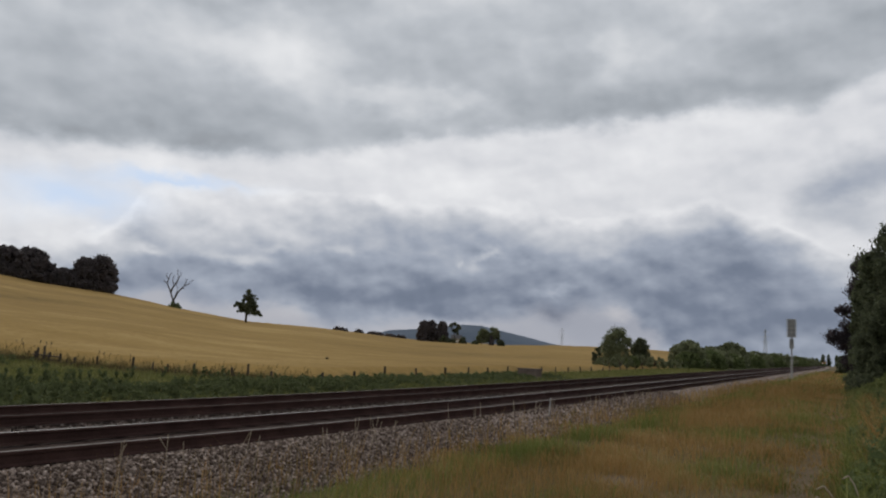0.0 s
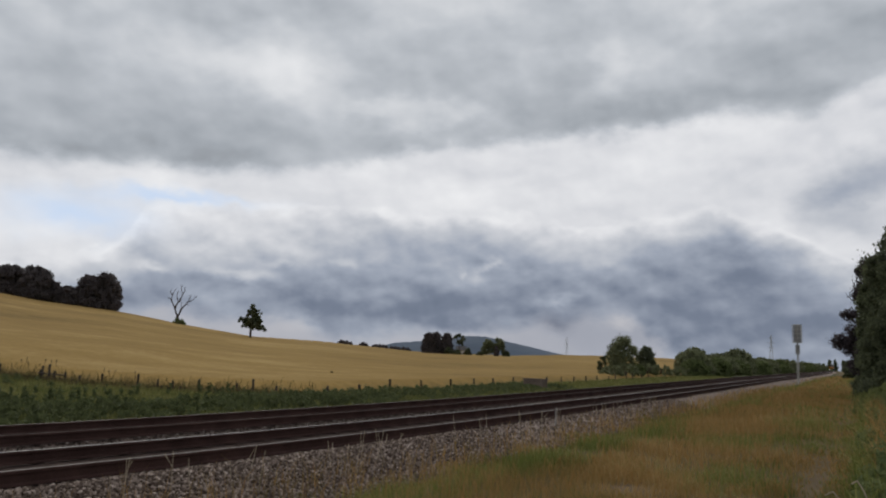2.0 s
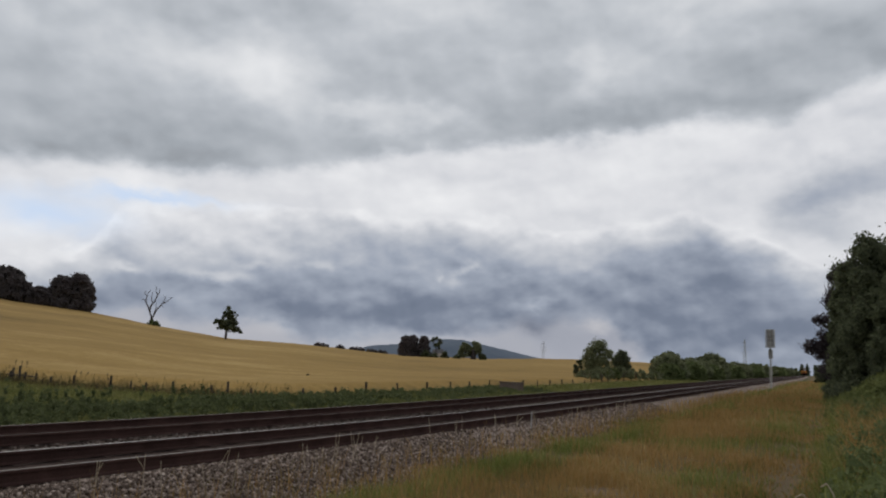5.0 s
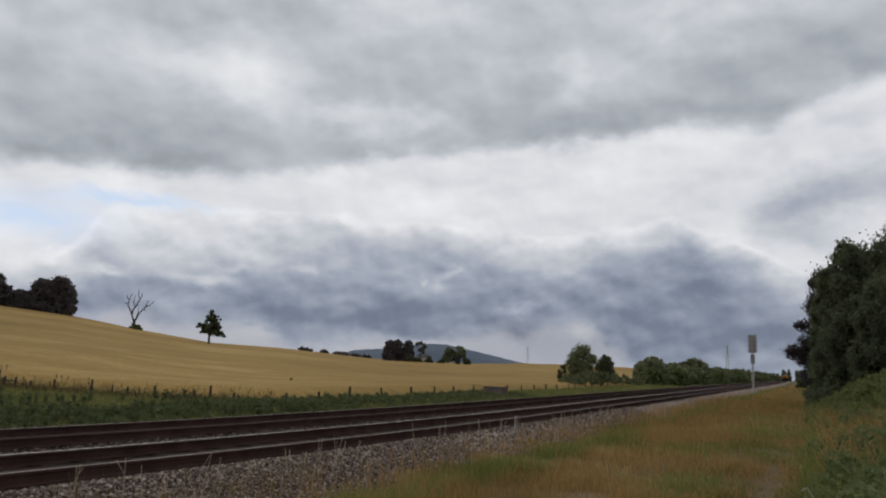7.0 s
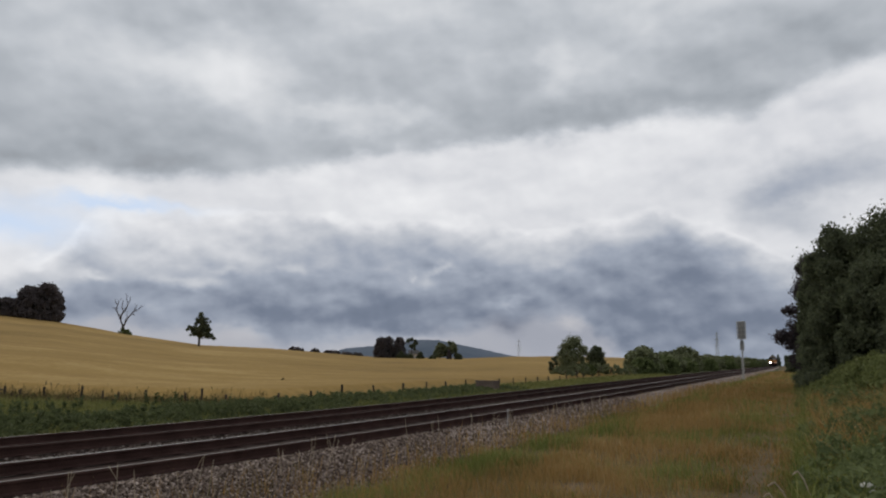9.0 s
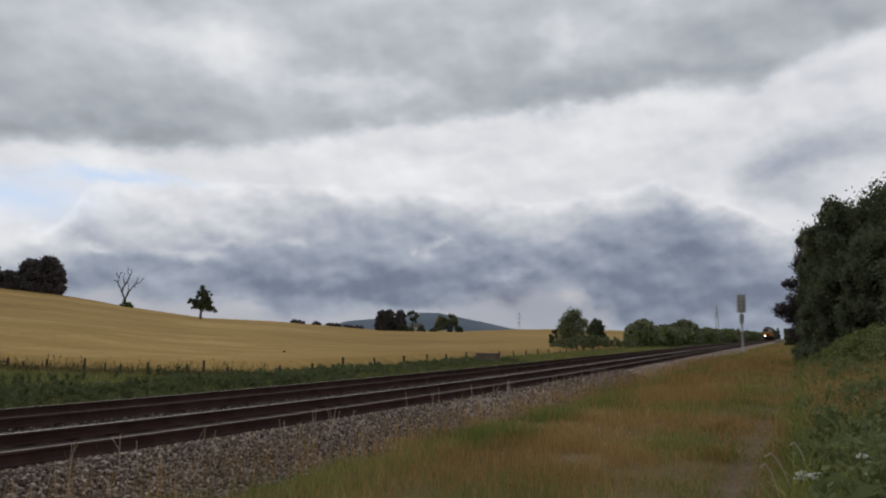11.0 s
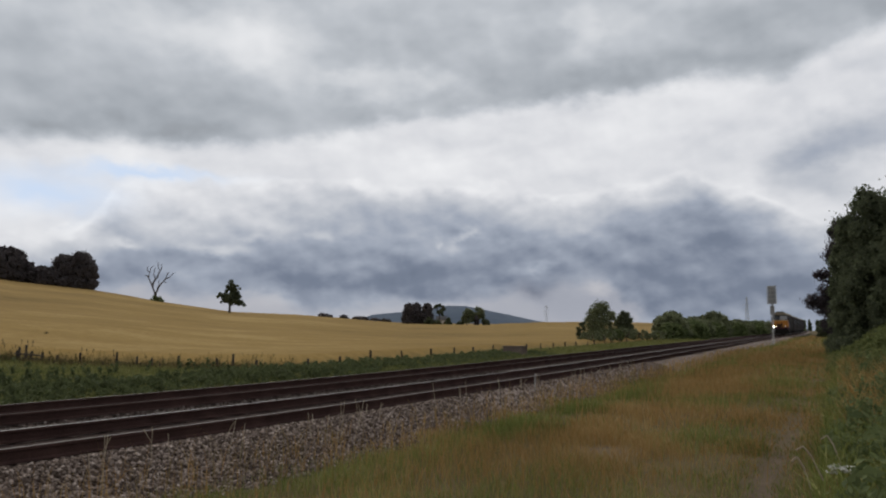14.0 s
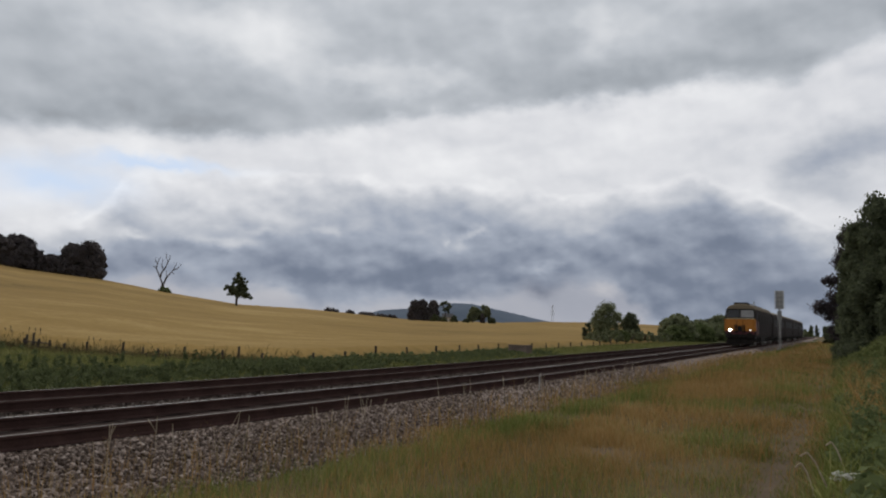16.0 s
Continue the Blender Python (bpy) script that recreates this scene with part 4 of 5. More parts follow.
def verge_grass():
    rng = np.random.default_rng(90)
    xs, ys, hs, ws = [], [], [], []
    for count, y0, y1, wide in ((52000, 3.0, 14, 0.007), (46000, 12, 30, 0.013), (32000, 28, 75, 0.028), (12000, 70, 170, 0.06)):
        y = y0 + (y1 - y0) * rng.random(count)
        low = np.interp(y, (8, 25, 45, 120), (1.45, 1.1, 0.5, 0.35))
        u = low + (8.65 - low) * rng.random(count)
        x = rail_x(y) + u
        tuft = np.array([noise.noise((a * 0.9, b * 0.9, 3)) for a, b in zip(x, y)])
        keep = (rng.random(count) > 0.62 * bareness(x, y)) & (rng.random(count) < 0.65 + 0.7 * tuft)
        h = (0.20 + 0.14 * tuft) * (1 - 0.55 * bareness(x, y)) * np.interp(u, (0.5, 1.4, 1.9, 3, 5, 7, 8.6), (0.6, 0.7, 0.9, 1.25, 1.1, 0.7, 1.0)) * np.interp(y, (20, 60), (1, 1.4))
        xs.append(x[keep]), ys.append(y[keep]), hs.append(h[keep]), ws.append(np.full(keep.sum(), wide))
    x, y, h, w = map(np.concatenate, (xs, ys, hs, ws))
    u = x - rail_x(y)
    shade = np.array([noise.noise((a * 0.35, b * 0.22, 8)) for a, b in zip(x, y)])
    green = rng.random(len(x)) < np.clip(np.interp(u, (1.4, 1.9, 2.8, 3.6, 5.4, 6.3, 7.7, 8.6), (0.35, 0.75, 0.65, 0.2, 0.38, 0.6, 0.65, 0.85)) + 1.35 * shade + 0.9 * np.exp(-((x + 1.95) / 0.6) ** 2 - ((y - 13.9) / 2.2) ** 2) + 0.5 * np.exp(-((u - 2.6) / 0.7) ** 2 - ((y - 14) / 6) ** 2) - 0.5 * np.exp(-((u - 3.9) / 0.9) ** 2) * (y > 12), 0, 1)
    for pick, m, name, label in ((green, fresh, "green_grass", "ragged green grass on the railway verge"), (~green, straw, "dry_grass", "dry straw-coloured grass on the railway verge")):
        me = blades(rng, x[pick], y[pick], np.maximum(h[pick], 0.06), w[pick], name, m)
        tagged(new(name, me), label, "grass", kind="stuff")
    # tall thin seed stalks and the pale stems that grow out of the ballast
    n = 5200
    y = 4 + 60 * rng.random(n) ** 1.4
    u = np.where(rng.random(n) < 0.3, 1.0 + 0.9 * rng.random(n), 1.7 + 6.6 * rng.random(n))
    x = rail_x(y) + u
    keep = rng.random(n) > bareness(x, y)
    me = blades(rng, x[keep], y[keep], 0.42 + 0.18 * rng.random(keep.sum()), 0.004 + 0.0004 * y[keep], "seed_stalks", straw, 0.22)
    tagged(new("seed_stalks", me), "thin pale dry seed stalks above the verge grass", "grass", kind="stuff")


verge_grass()


def weed_patch(name, label, spots, count, size, material, seed):
    """Leafy weeds over lumps (x, y, height above ground, radius)."""
    rng = np.random.default_rng(seed)
    x, y, h, r = np.array(spots, float).T
    pts = np.stack([x, y, land(x, y) + h, r], 1)
    tagged(new(name, leaf_cloud(rng, pts, count, size, name, material, 0.9, 0.3)), label, "weeds", kind="stuff")


rng = np.random.default_rng(31)
spots = []
for i in range(2000):
    y = 6 + 42 * rng.random() ** 1.2
    u = -7.4 - 4.6 * rng.random()
    spots.append((float(rail_x(y)) + u, y, 0.05 + 0.26 * rng.random() * min(1, (-u - 7.0) / 2), 0.09 + 0.11 * rng.random()))
weed_patch("nettles", "dark green nettles and docks along the far side of the tracks", spots, 70000, 0.036, leaf_nettle, 32)
spots = []
for i in range(700):
    y = 9 + 19 * rng.random()
    x = float(rail_x(y)) - 11.5 - 32 * rng.random()
    if fence_side(x, y) > -0.6 or noise.noise((x * 0.22, y * 0.3, 5)) < 0.2:
        continue
    spots.append((x, y, 0.02 + 0.12 * rng.random(), 0.14 + 0.14 * rng.random()))
weed_patch("rough_pasture_weeds", "dark clumps of nettles and thistles before the field fence", spots, 22000, 0.04, leaf_nettle, 33)
n = 90000
y = 5 + 26 * rng.random(n)
x = rail_x(y) - 7.2 - 36 * rng.random(n) ** 1.3
keep = fence_side(x, y) < 0.2
tagged(new("pasture_grass", blades(rng, x[keep], y[keep], 0.24, 0.022, "pasture_grass", pasture)), "long green pasture grass before the field fence", "grass", kind="stuff")

# upright nettle and thistle plants
spots = []
for i in range(420):
    y = 9 + 18 * rng.random()
    x = float(rail_x(y)) - 8.0 - 8.5 * rng.random()
    if fence_side(x, y) > -0.2 or noise.noise((x * 0.25, y * 0.25, 9)) < -0.12:
        continue
    tall = 0.22 + 0.30 * rng.random()
    spots += [(x + 0.03 * rng.normal(), y, tall * k, 0.10 - 0.06 * k) for k in (0.1, 0.35, 0.6, 0.8, 1.0)]
weed_patch("tall_nettles", "upright dark nettle and thistle plants beside the far track", spots, 30000, 0.03, leaf_nettle, 36)
n = 26000
y = 28 + 82 * rng.random(n) ** 1.2
x = rail_x(y) - 7.0 - 5.2 * rng.random(n)
tagged(new("far_verge_grass", blades(rng, x, y, 0.3, 0.012 + 0.0007 * y, "far_verge_grass", pasture)), "light green grass between the far track and the field fence", "grass", kind="stuff")

# rank brown grass along the foot of the fence
n = 16000
x = -18 - 34 * rng.random(n)
y = 27.1 + 0.1 * (x + 20) - 0.25 + 0.45 * rng.normal(size=n)
tagged(new("fence_grass", blades(rng, x, y, 0.30, 0.02, "fence_grass", brown)), "rank brown grass along the foot of the field fence", "grass", kind="stuff")

# rank green growth at the foot of the lineside trees
spots = []
for i in range(1250):
    y = 27 + 36 * rng.random()
    left = float(np.interp(y, (27, 36, 62), (0.1, -0.35, -0.75)))
    x = left + 5.0 * rng.random()
    spots.append((x, y, 0.04 + (0.08 + 1.2 * min(1, (x - left) / 2.2)) * rng.random(), 0.14 + 0.2 * rng.random()))
weed_patch("bank_nettles", "rank green nettles at the foot of the lineside trees", spots, 80000, 0.052, leaf_bright, 43)

# brambles and tall herbs on the bank by the path
spots = []
for i in range(700):
    y = 4.5 + 45 * rng.random() ** 1.5
    x = float(np.interp(y, (4, 8, 14, 25, 50), (-0.12, -0.1, -0.15, -0.1, 0.2))) + (2.4 + y * 0.09) * rng.random() ** 0.9
    k = x + 0.3
    spots.append((x, y, 0.06 + min(0.55, 0.25 + 0.3 * k) * rng.random(), 0.16 + 0.16 * rng.random()))
weed_patch("brambles", "tangled green brambles and herbs crowding the path", spots, 64000, 0.034, leaf_mid, 41)
n = 15000
y = 4.5 + 45 * rng.random(n) ** 1.4
x = np.interp(y, (4, 8, 14, 25, 50), (-0.3, -0.25, -0.3, -0.3, 0)) + (2.2 + y * 0.1) * rng.random(n)
tagged(new("bank_grass", blades(rng, x, y, 0.6, 0.010 + 0.0005 * y, "bank_grass", fresh, 0.4)), "tall green grass on the bank beside the path", "grass", kind="stuff")
n = 3500
y = 12 + 24 * rng.random(n)
x = 0.0 + 1.9 * rng.random(n)
tagged(new("dead_bracken", blades(rng, x, y, 0.75, 0.02, "dead_bracken", straw, 0.4)), "rust-brown dying bracken among the brambles", "weeds", kind="stuff")


# ---- the train ----
yellow = two_scale("warning_yellow_paint", (0.38, 0.145, 0.023), (0.54, 0.215, 0.033), 1.5, 12, 0.4, bump=0.04)
dark_paint = two_scale("dark_body_paint", (0.026, 0.021, 0.021), (0.050, 0.043, 0.041), 1.2, 9, 0.8, bump=0.04, spec=0.02)
black = two_scale("grimy_black", (0.010, 0.009, 0.009), (0.035, 0.031, 0.028), 2.0, 16, 0.85, bump=0.1, spec=0.12)
roof_grey = two_scale("weathered_roof_grey", (0.15, 0.125, 0.085), (0.25, 0.21, 0.15), 0.8, 8, 0.9, bump=0.1, spec=0.1)
maroon = two_scale("faded_maroon_paint", (0.095, 0.030, 0.034), (0.150, 0.052, 0.054), 1.5, 12, 0.6, bump=0.04, spec=0.2)
cream = two_scale("cream_paint", (0.45, 0.38, 0.22), (0.60, 0.52, 0.33), 2.0, 15, 0.5, bump=0.04)
steel = two_scale("worn_steel", (0.20, 0.19, 0.18), (0.34, 0.33, 0.32), 2, 20, 0.45, 0.8, 0.1)


def glass_material(name, rough):
    n = Nodes(name, rough, 0.0, 0.5)
    n.color(n.ramp(n.noise(0.8, 3), (0.4, (0.012, 0.014, 0.016)), (0.6, (0.022, 0.025, 0.028))))
    return n.mat


def lamp_material(name, strength):
    n = Nodes(name, 0.3)
    n.bsdf.inputs["Base Color"].default_value = (0.9, 0.88, 0.8, 1)
    n.bsdf.inputs["Emission Color"].default_value = (1.0, 0.93, 0.80, 1)
    n.bsdf.inputs["Emission Strength"].default_value = strength
    return n.mat


glass = glass_material("cab_glass", 0.1)
# The right pane's sky reflection, painted as a pale base colour.
sky_glass = two_scale("sky_painted_windscreen", (0.17, 0.17, 0.165), (0.26, 0.26, 0.255), 1.0, 8, 0.25, bump=0, spec=0.6)
coach_glass = glass_material("dirty_coach_glass", 0.85)
headlight = lamp_material("lit_headlight", 80.0)
marker = lamp_material("lit_marker_light", 3.0)


def line_pose(s):
    x, z = float(rail_x(s)) - 0.7525, float(rail_z(s))
    d = 0.5
    dx, dz = float(rail_x(s + d) - rail_x(s - d)), float(rail_z(s + d) - rail_z(s - d))
    return pose(x, s, z, math.degrees(math.atan(dz)), 0, math.degrees(math.atan(-dx)))


def shell(name, outline, stations, material, parent, label=""):
    """A body lofted from a cross-section (x, z) through stations (y, width, z scale about the foot, slope per height)."""
    bm = bmesh.new()
    rings = []
    foot = min(z for _, z in outline)
    for y, wk, zk, slope in stations:
        rings.append([bm.verts.new((x * wk, y + slope * max(0.0, z - 2.3), foot + (z - foot) * zk)) for x, z in outline])
    for a, b in zip(rings, rings[1:]):
        for i in range(len(outline)):
            j = (i + 1) % len(outline)
            bm.faces.new((a[i], a[j], b[j], b[i]))
    bm.faces.new(rings[0][::-1])
    bm.faces.new(rings[-1])
    bmesh.ops.recalc_face_normals(bm, faces=bm.faces)
    return part(name, bm, material, parent, label)


def arc_section(half, foot, eaves, top, n=8):
    """Cross-section with upright sides and an arched roof."""
    pts = [(half, foot), (half, eaves)]
    for i in range(1, n):
        a = math.pi * i / n
        pts.append((half * math.cos(a), eaves + (top - eaves) * math.sin(a) ** 0.85))
    return pts + [(-half, eaves), (-half, foot)]


def box_part(name, dims, material, parent, label="", bevel=0.02):
    bm = bmesh.new()
    return part(name, box(bm, *dims, bevel), material, parent, label)


def cylinder_part(name, a, b, r, material, parent, label="", n=16):
    bm = bmesh.new()
    return part(name, rod(bm, a, b, r, r, n), material, parent, label)


def bogie(y, parent, axles, wheel_r=0.55):
    frame_ob = box_part("bogie", (-1.12, 1.12, y - axles[-1] - 0.7, y + axles[-1] + 0.7, 0.42, 0.72), black, parent, "grimy black bogie frame")
    for a in axles:
        for side in (-0.72, 0.72):
            w = cylinder_part("wheel", (side - 0.07, y + a, wheel_r), (side + 0.07, y + a, wheel_r), wheel_r, steel, frame_ob, "worn steel wheel", 20)
        for side in (-1.13, 1.13):
            box_part("axle_box", (side - 0.10, side + 0.10, y + a - 0.16, y + a + 0.16, wheel_r - 0.16, wheel_r + 0.16), black, frame_ob, "", 0.03)
    return frame_ob


def locomotive():
    root = thing("locomotive", Matrix(), "dark grimy diesel locomotive with a yellow nose and lit headlight", "locomotive")
    length = 19.3
    sec = arc_section(1.34, 0.98, 2.95, 3.82)
    # upright nose below the windscreen, raked cab front above
    body = shell("body", sec, [(0.10, 0.94, 0.985, 0.42), (0.35, 0.985, 0.995, 0.36), (1.1, 1, 1, 0.2), (1.9, 1, 1, 0), (length - 1.9, 1, 1, 0), (length - 0.1, 0.94, 0.985, 0)], dark_paint, root)
    box_part("nose_panel", (-1.24, 1.24, 0.02, 0.14, 1.36, 2.46), yellow, root, "warning-yellow front panel", 0.05)
    box_part("nose_skirt", (-1.24, 1.24, 0.03, 0.14, 1.06, 1.355), maroon, root, "grimy maroon skirt under the yellow panel", 0.03)
    box_part("windscreen_ledge", (-1.25, 1.25, -0.01, 0.12, 2.465, 2.53), cream, root, "pale ledge under the windscreen", 0.015)
    shell("cab_dome", arc_section(1.20, 3.30, 3.42, 3.84), [(0.44, 0.93, 0.93, 0.12), (0.60, 0.985, 0.985, 0.1), (1.3, 1.012, 1.012, 0)], roof_grey, root, "weathered tan dome over the windscreen")
    for side in (-1.3, 1.3):
        box_part("nose_side", (side - 0.045, side + 0.045, 0.12, 0.45, 1.36, 2.46), yellow, root, "yellow wrap of the nose", 0.02)
    # windscreen: black surround with two panes
    for k, (x0, x1) in enumerate(((-1.20, -0.05), (0.05, 1.20))):
        bm = bmesh.new()
        vs = [bm.verts.new(p) for p in ((x0, 0.205, 2.60), (x1, 0.205, 2.60), (x1 * (0.93 if k else 1), 0.50, 3.28), (x0 * (1 if k else 0.93), 0.50, 3.28))]
        f = bm.faces.new(vs)
        ex = bmesh.ops.extrude_face_region(bm, geom=[f])
        bmesh.ops.translate(bm, verts=[v for v in ex["geom"] if isinstance(v, bmesh.types.BMVert)], vec=(0, -0.06, 0.03))
        bmesh.ops.recalc_face_normals(bm, faces=bm.faces)
        part("windscreen_pane", bm, (sky_glass if k else glass), root, "windscreen glass with a pale sky reflection painted on" if k else "dark windscreen glass")
    bm = bmesh.new()
    for a, b in (((-1.26, 0.16, 2.56), (1.26, 0.16, 2.56)), ((-1.17, 0.48, 3.34), (1.17, 0.48, 3.34)), ((0, 0.15, 2.56), (0, 0.47, 3.34)), ((-1.26, 0.16, 2.56), (-1.17, 0.48, 3.34)), ((1.26, 0.16, 2.56), (1.17, 0.48, 3.34))):
        rod(bm, a, b, 0.075, 0.075, 8)
    part("windscreen_frame", bm, black, root, "black windscreen surround")
    box_part("roof_fairing", (-0.62, 0.62, 0.95, 2.4, 3.78, 4.0), black, root, "black roof box over the cab", 0.06)
    shell("roof", arc_section(1.22, 3.30, 3.40, 3.90), [(0.52, 0.9, 0.97, 0.25), (1.4, 1, 1, 0), (length - 1.4, 1, 1, 0), (length - 0.8, 0.95, 0.98, 0)], roof_grey, root, "weathered grey roof")
    for y in (5.2, 8.4, 11.4, 14.2):
        box_part("roof_grille", (-0.55, 0.55, y - 0.9, y + 0.9, 3.82, 3.93), black, root, "dark roof grille", 0.03)
    for side in (-1, 1):
        box_part("cab_flank", (side * 1.341 - 0.010, side * 1.341 + 0.010, 0.55, 3.1, 1.05, 2.30), maroon, root, "faded maroon cab flank", 0.004)
        cylinder_part("handrail", (side * 1.37, 2.45, 1.2), (side * 1.37, 2.45, 2.2), 0.018, steel, root, "thin steel cab handrail", 8)
        for y in (4.6, 7.4, 10.6, 13.6):
            box_part("side_grille", (side * 1.345 - 0.015, side * 1.345 + 0.015, y - 0.9, y + 0.9, 2.2, 2.85), black, root, "dark side grille", 0.01)
        for y in (1.9, length - 1.9):
            box_part("cab_door", (side * 1.346 - 0.014, side * 1.346 + 0.014, y - 0.32, y + 0.32, 1.05, 2.85), dark_paint, root, "dark cab door", 0.008)
        for y in (1.15, length - 1.15):
            box_part("cab_side_window", (side * 1.345 - 0.012, side * 1.345 + 0.012, y - 0.36, y + 0.36, 2.35, 2.92), coach_glass, root, "dark cab side window", 0.01)
    # lights, pipes and couplings on the front
    lights = ((-0.86, headlight, 0.085, "headlight", "brightly lit round headlight"), (0.86, marker, 0.045, "marker_light", "small lit marker light"))
    for x, m, r, nm, lab in lights:
        ring = cylinder_part("lamp_housing", (x, 0.03, 1.47), (x, -0.04, 1.47), r + 0.06, black, root, "black round lamp housing")
        cylinder_part(nm, (x, -0.03, 1.47), (x, -0.055, 1.47), r, m, ring, lab)
    for x in (-0.42, -0.28, 0.26, 0.40):
        bm = bmesh.new()
        rod(bm, (x, -0.03, 1.95), (x, -0.05, 1.2), 0.045, 0.045, 8)
        part("brake_pipe", bm, black, root, "black hanging brake pipe")
    box_part("multiple_working_box", (-0.20, 0.16, -0.07, 0.04, 1.35, 1.85), black, root, "dark jumper cable box", 0.02)
    for x in (-0.25, 0.25):
        box_part("door_gap_bar", (x - 0.02, x + 0.02, -0.005, 0.03, 1.1, 2.42), black, root, "", 0.004)
    box_part("buffer_beam", (-1.24, 1.24, -0.06, 0.30, 0.72, 1.07), black, root, "black buffer beam", 0.03)
    for x in (-0.87, 0.87):
        b = cylinder_part("buffer", (x, -0.06, 0.99), (x, -0.52, 0.99), 0.13, black, root, "black oval-headed buffer")
        bm = bmesh.new()
        rod(bm, (x, -0.52, 0.99), (x, -0.57, 0.99), 0.27, 0.25, 18)
        part("buffer_head", bm, black, b)
    bm = bmesh.new()
    rod(bm, (0, -0.05, 0.95), (0, -0.32, 0.80), 0.05, 0.05, 8)
    rod(bm, (0, -0.32, 0.80), (0, -0.26, 0.45), 0.05, 0.05, 8)
    part("coupling", bm, black, root, "hanging screw coupling")
    box_part("snow_plough", (-1.15, 1.15, -0.12, 0.05, 0.18, 0.62), black, root, "black snowplough blade", 0.03)
    box_part("underframe", (-1.22, 1.22, 0.2, length - 0.2, 0.78, 1.02), black, root, "grimy underframe", 0.02)
    box_part("fuel_tank", (-1.15, 1.15, 7.2, 12.0, 0.32, 0.80), black, root, "grimy fuel tank", 0.08)
    for y in (3.6, length - 3.6):
        bogie(y, root, (-1.95, 0, 1.95))
    return root


def coach():
    root = thing("railway_coach", Matrix(), "dark grimy passenger coach with a dull grey roof", "railway coach", "coaches of the train")
    length = 19.9
    shell("body", arc_section(1.36, 0.85, 3.0, 3.70), [(0.0, 0.97, 0.99, 0), (0.25, 1, 1, 0), (length - 0.25, 1, 1, 0), (length, 0.97, 0.99, 0)], dark_paint, root)
    shell("roof", arc_section(1.30, 3.04, 3.14, 3.74), [(0.05, 0.97, 0.99, 0), (0.3, 1, 1, 0), (length - 0.3, 1, 1, 0), (length - 0.05, 0.97, 0.99, 0)], roof_grey, root, "weathered grey roof")
    for side in (-1, 1):
        for i in range(8):
            y = 2.7 + i * 2.08
            box_part("coach_window", (side * 1.363 - 0.012, side * 1.363 + 0.012, y - 0.6, y + 0.6, 1.95, 2.75), coach_glass, root, "dirty dark coach window", 0.008)
        for y in (1.0, length - 1.0):
            box_part("coach_door", (side * 1.362 - 0.012, side * 1.362 + 0.012, y - 0.4, y + 0.4, 0.95, 2.9), dark_paint, root, "dark coach door", 0.008)
    for y in (-0.22, length + 0.02):
        box_part("gangway", (-0.5, 0.5, y, y + 0.2, 1.1, 3.1), black, root, "black gangway bellows", 0.04)
    for i in range(4):
        y = 3 + i * 4.6
        box_part("roof_vent", (-0.14, 0.14, y - 0.2, y + 0.2, 3.70, 3.84), roof_grey, root, "grey roof ventilator", 0.02)
    box_part("underframe", (-1.2, 1.2, 0.1, length - 0.1, 0.68, 0.87), black, root, "grimy underframe", 0.02)
    box_part("battery_box", (-1.18, 1.18, 8.2, 11.0, 0.38, 0.70), black, root, "grimy battery box", 0.04)
    for y in (2.9, length - 2.9):
        bogie(y, root, (-1.25, 1.25), 0.46)
    return root


first_coach = coach()
TRAIN = [(locomotive(), 0.0), (first_coach, 19.9)] + [(copy_thing(first_coach, Matrix()), 19.9 + 20.5 * i) for i in range(1, 4)]


# ---- lineside things ----
galvanised = two_scale("galvanised_steel", (0.36, 0.36, 0.35), (0.52, 0.52, 0.51), 1.2, 16, 0.55, 0.4, 0.1)
grey_paint = two_scale("grey_signal_paint", (0.24, 0.245, 0.24), (0.38, 0.385, 0.38), 1.5, 14, 0.6, bump=0.1)
post_wood = two_scale("weathered_post_wood", (0.035, 0.029, 0.024), (0.095, 0.08, 0.066), 2.0, 22, 0.95, bump=0.7, dist=0.01, vary=0.5)
concrete = two_scale("weathered_concrete", (0.12, 0.092, 0.078), (0.22, 0.175, 0.145), 1.5, 18, 0.92, bump=0.5, dist=0.01)
plaster_white = two_scale("white_plaster", (0.55, 0.54, 0.52), (0.72, 0.71, 0.69), 0.4, 6, 0.8, bump=0.05)
slate = two_scale("dark_slate_roof", (0.05, 0.05, 0.055), (0.10, 0.098, 0.10), 0.8, 10, 0.7, bump=0.1)


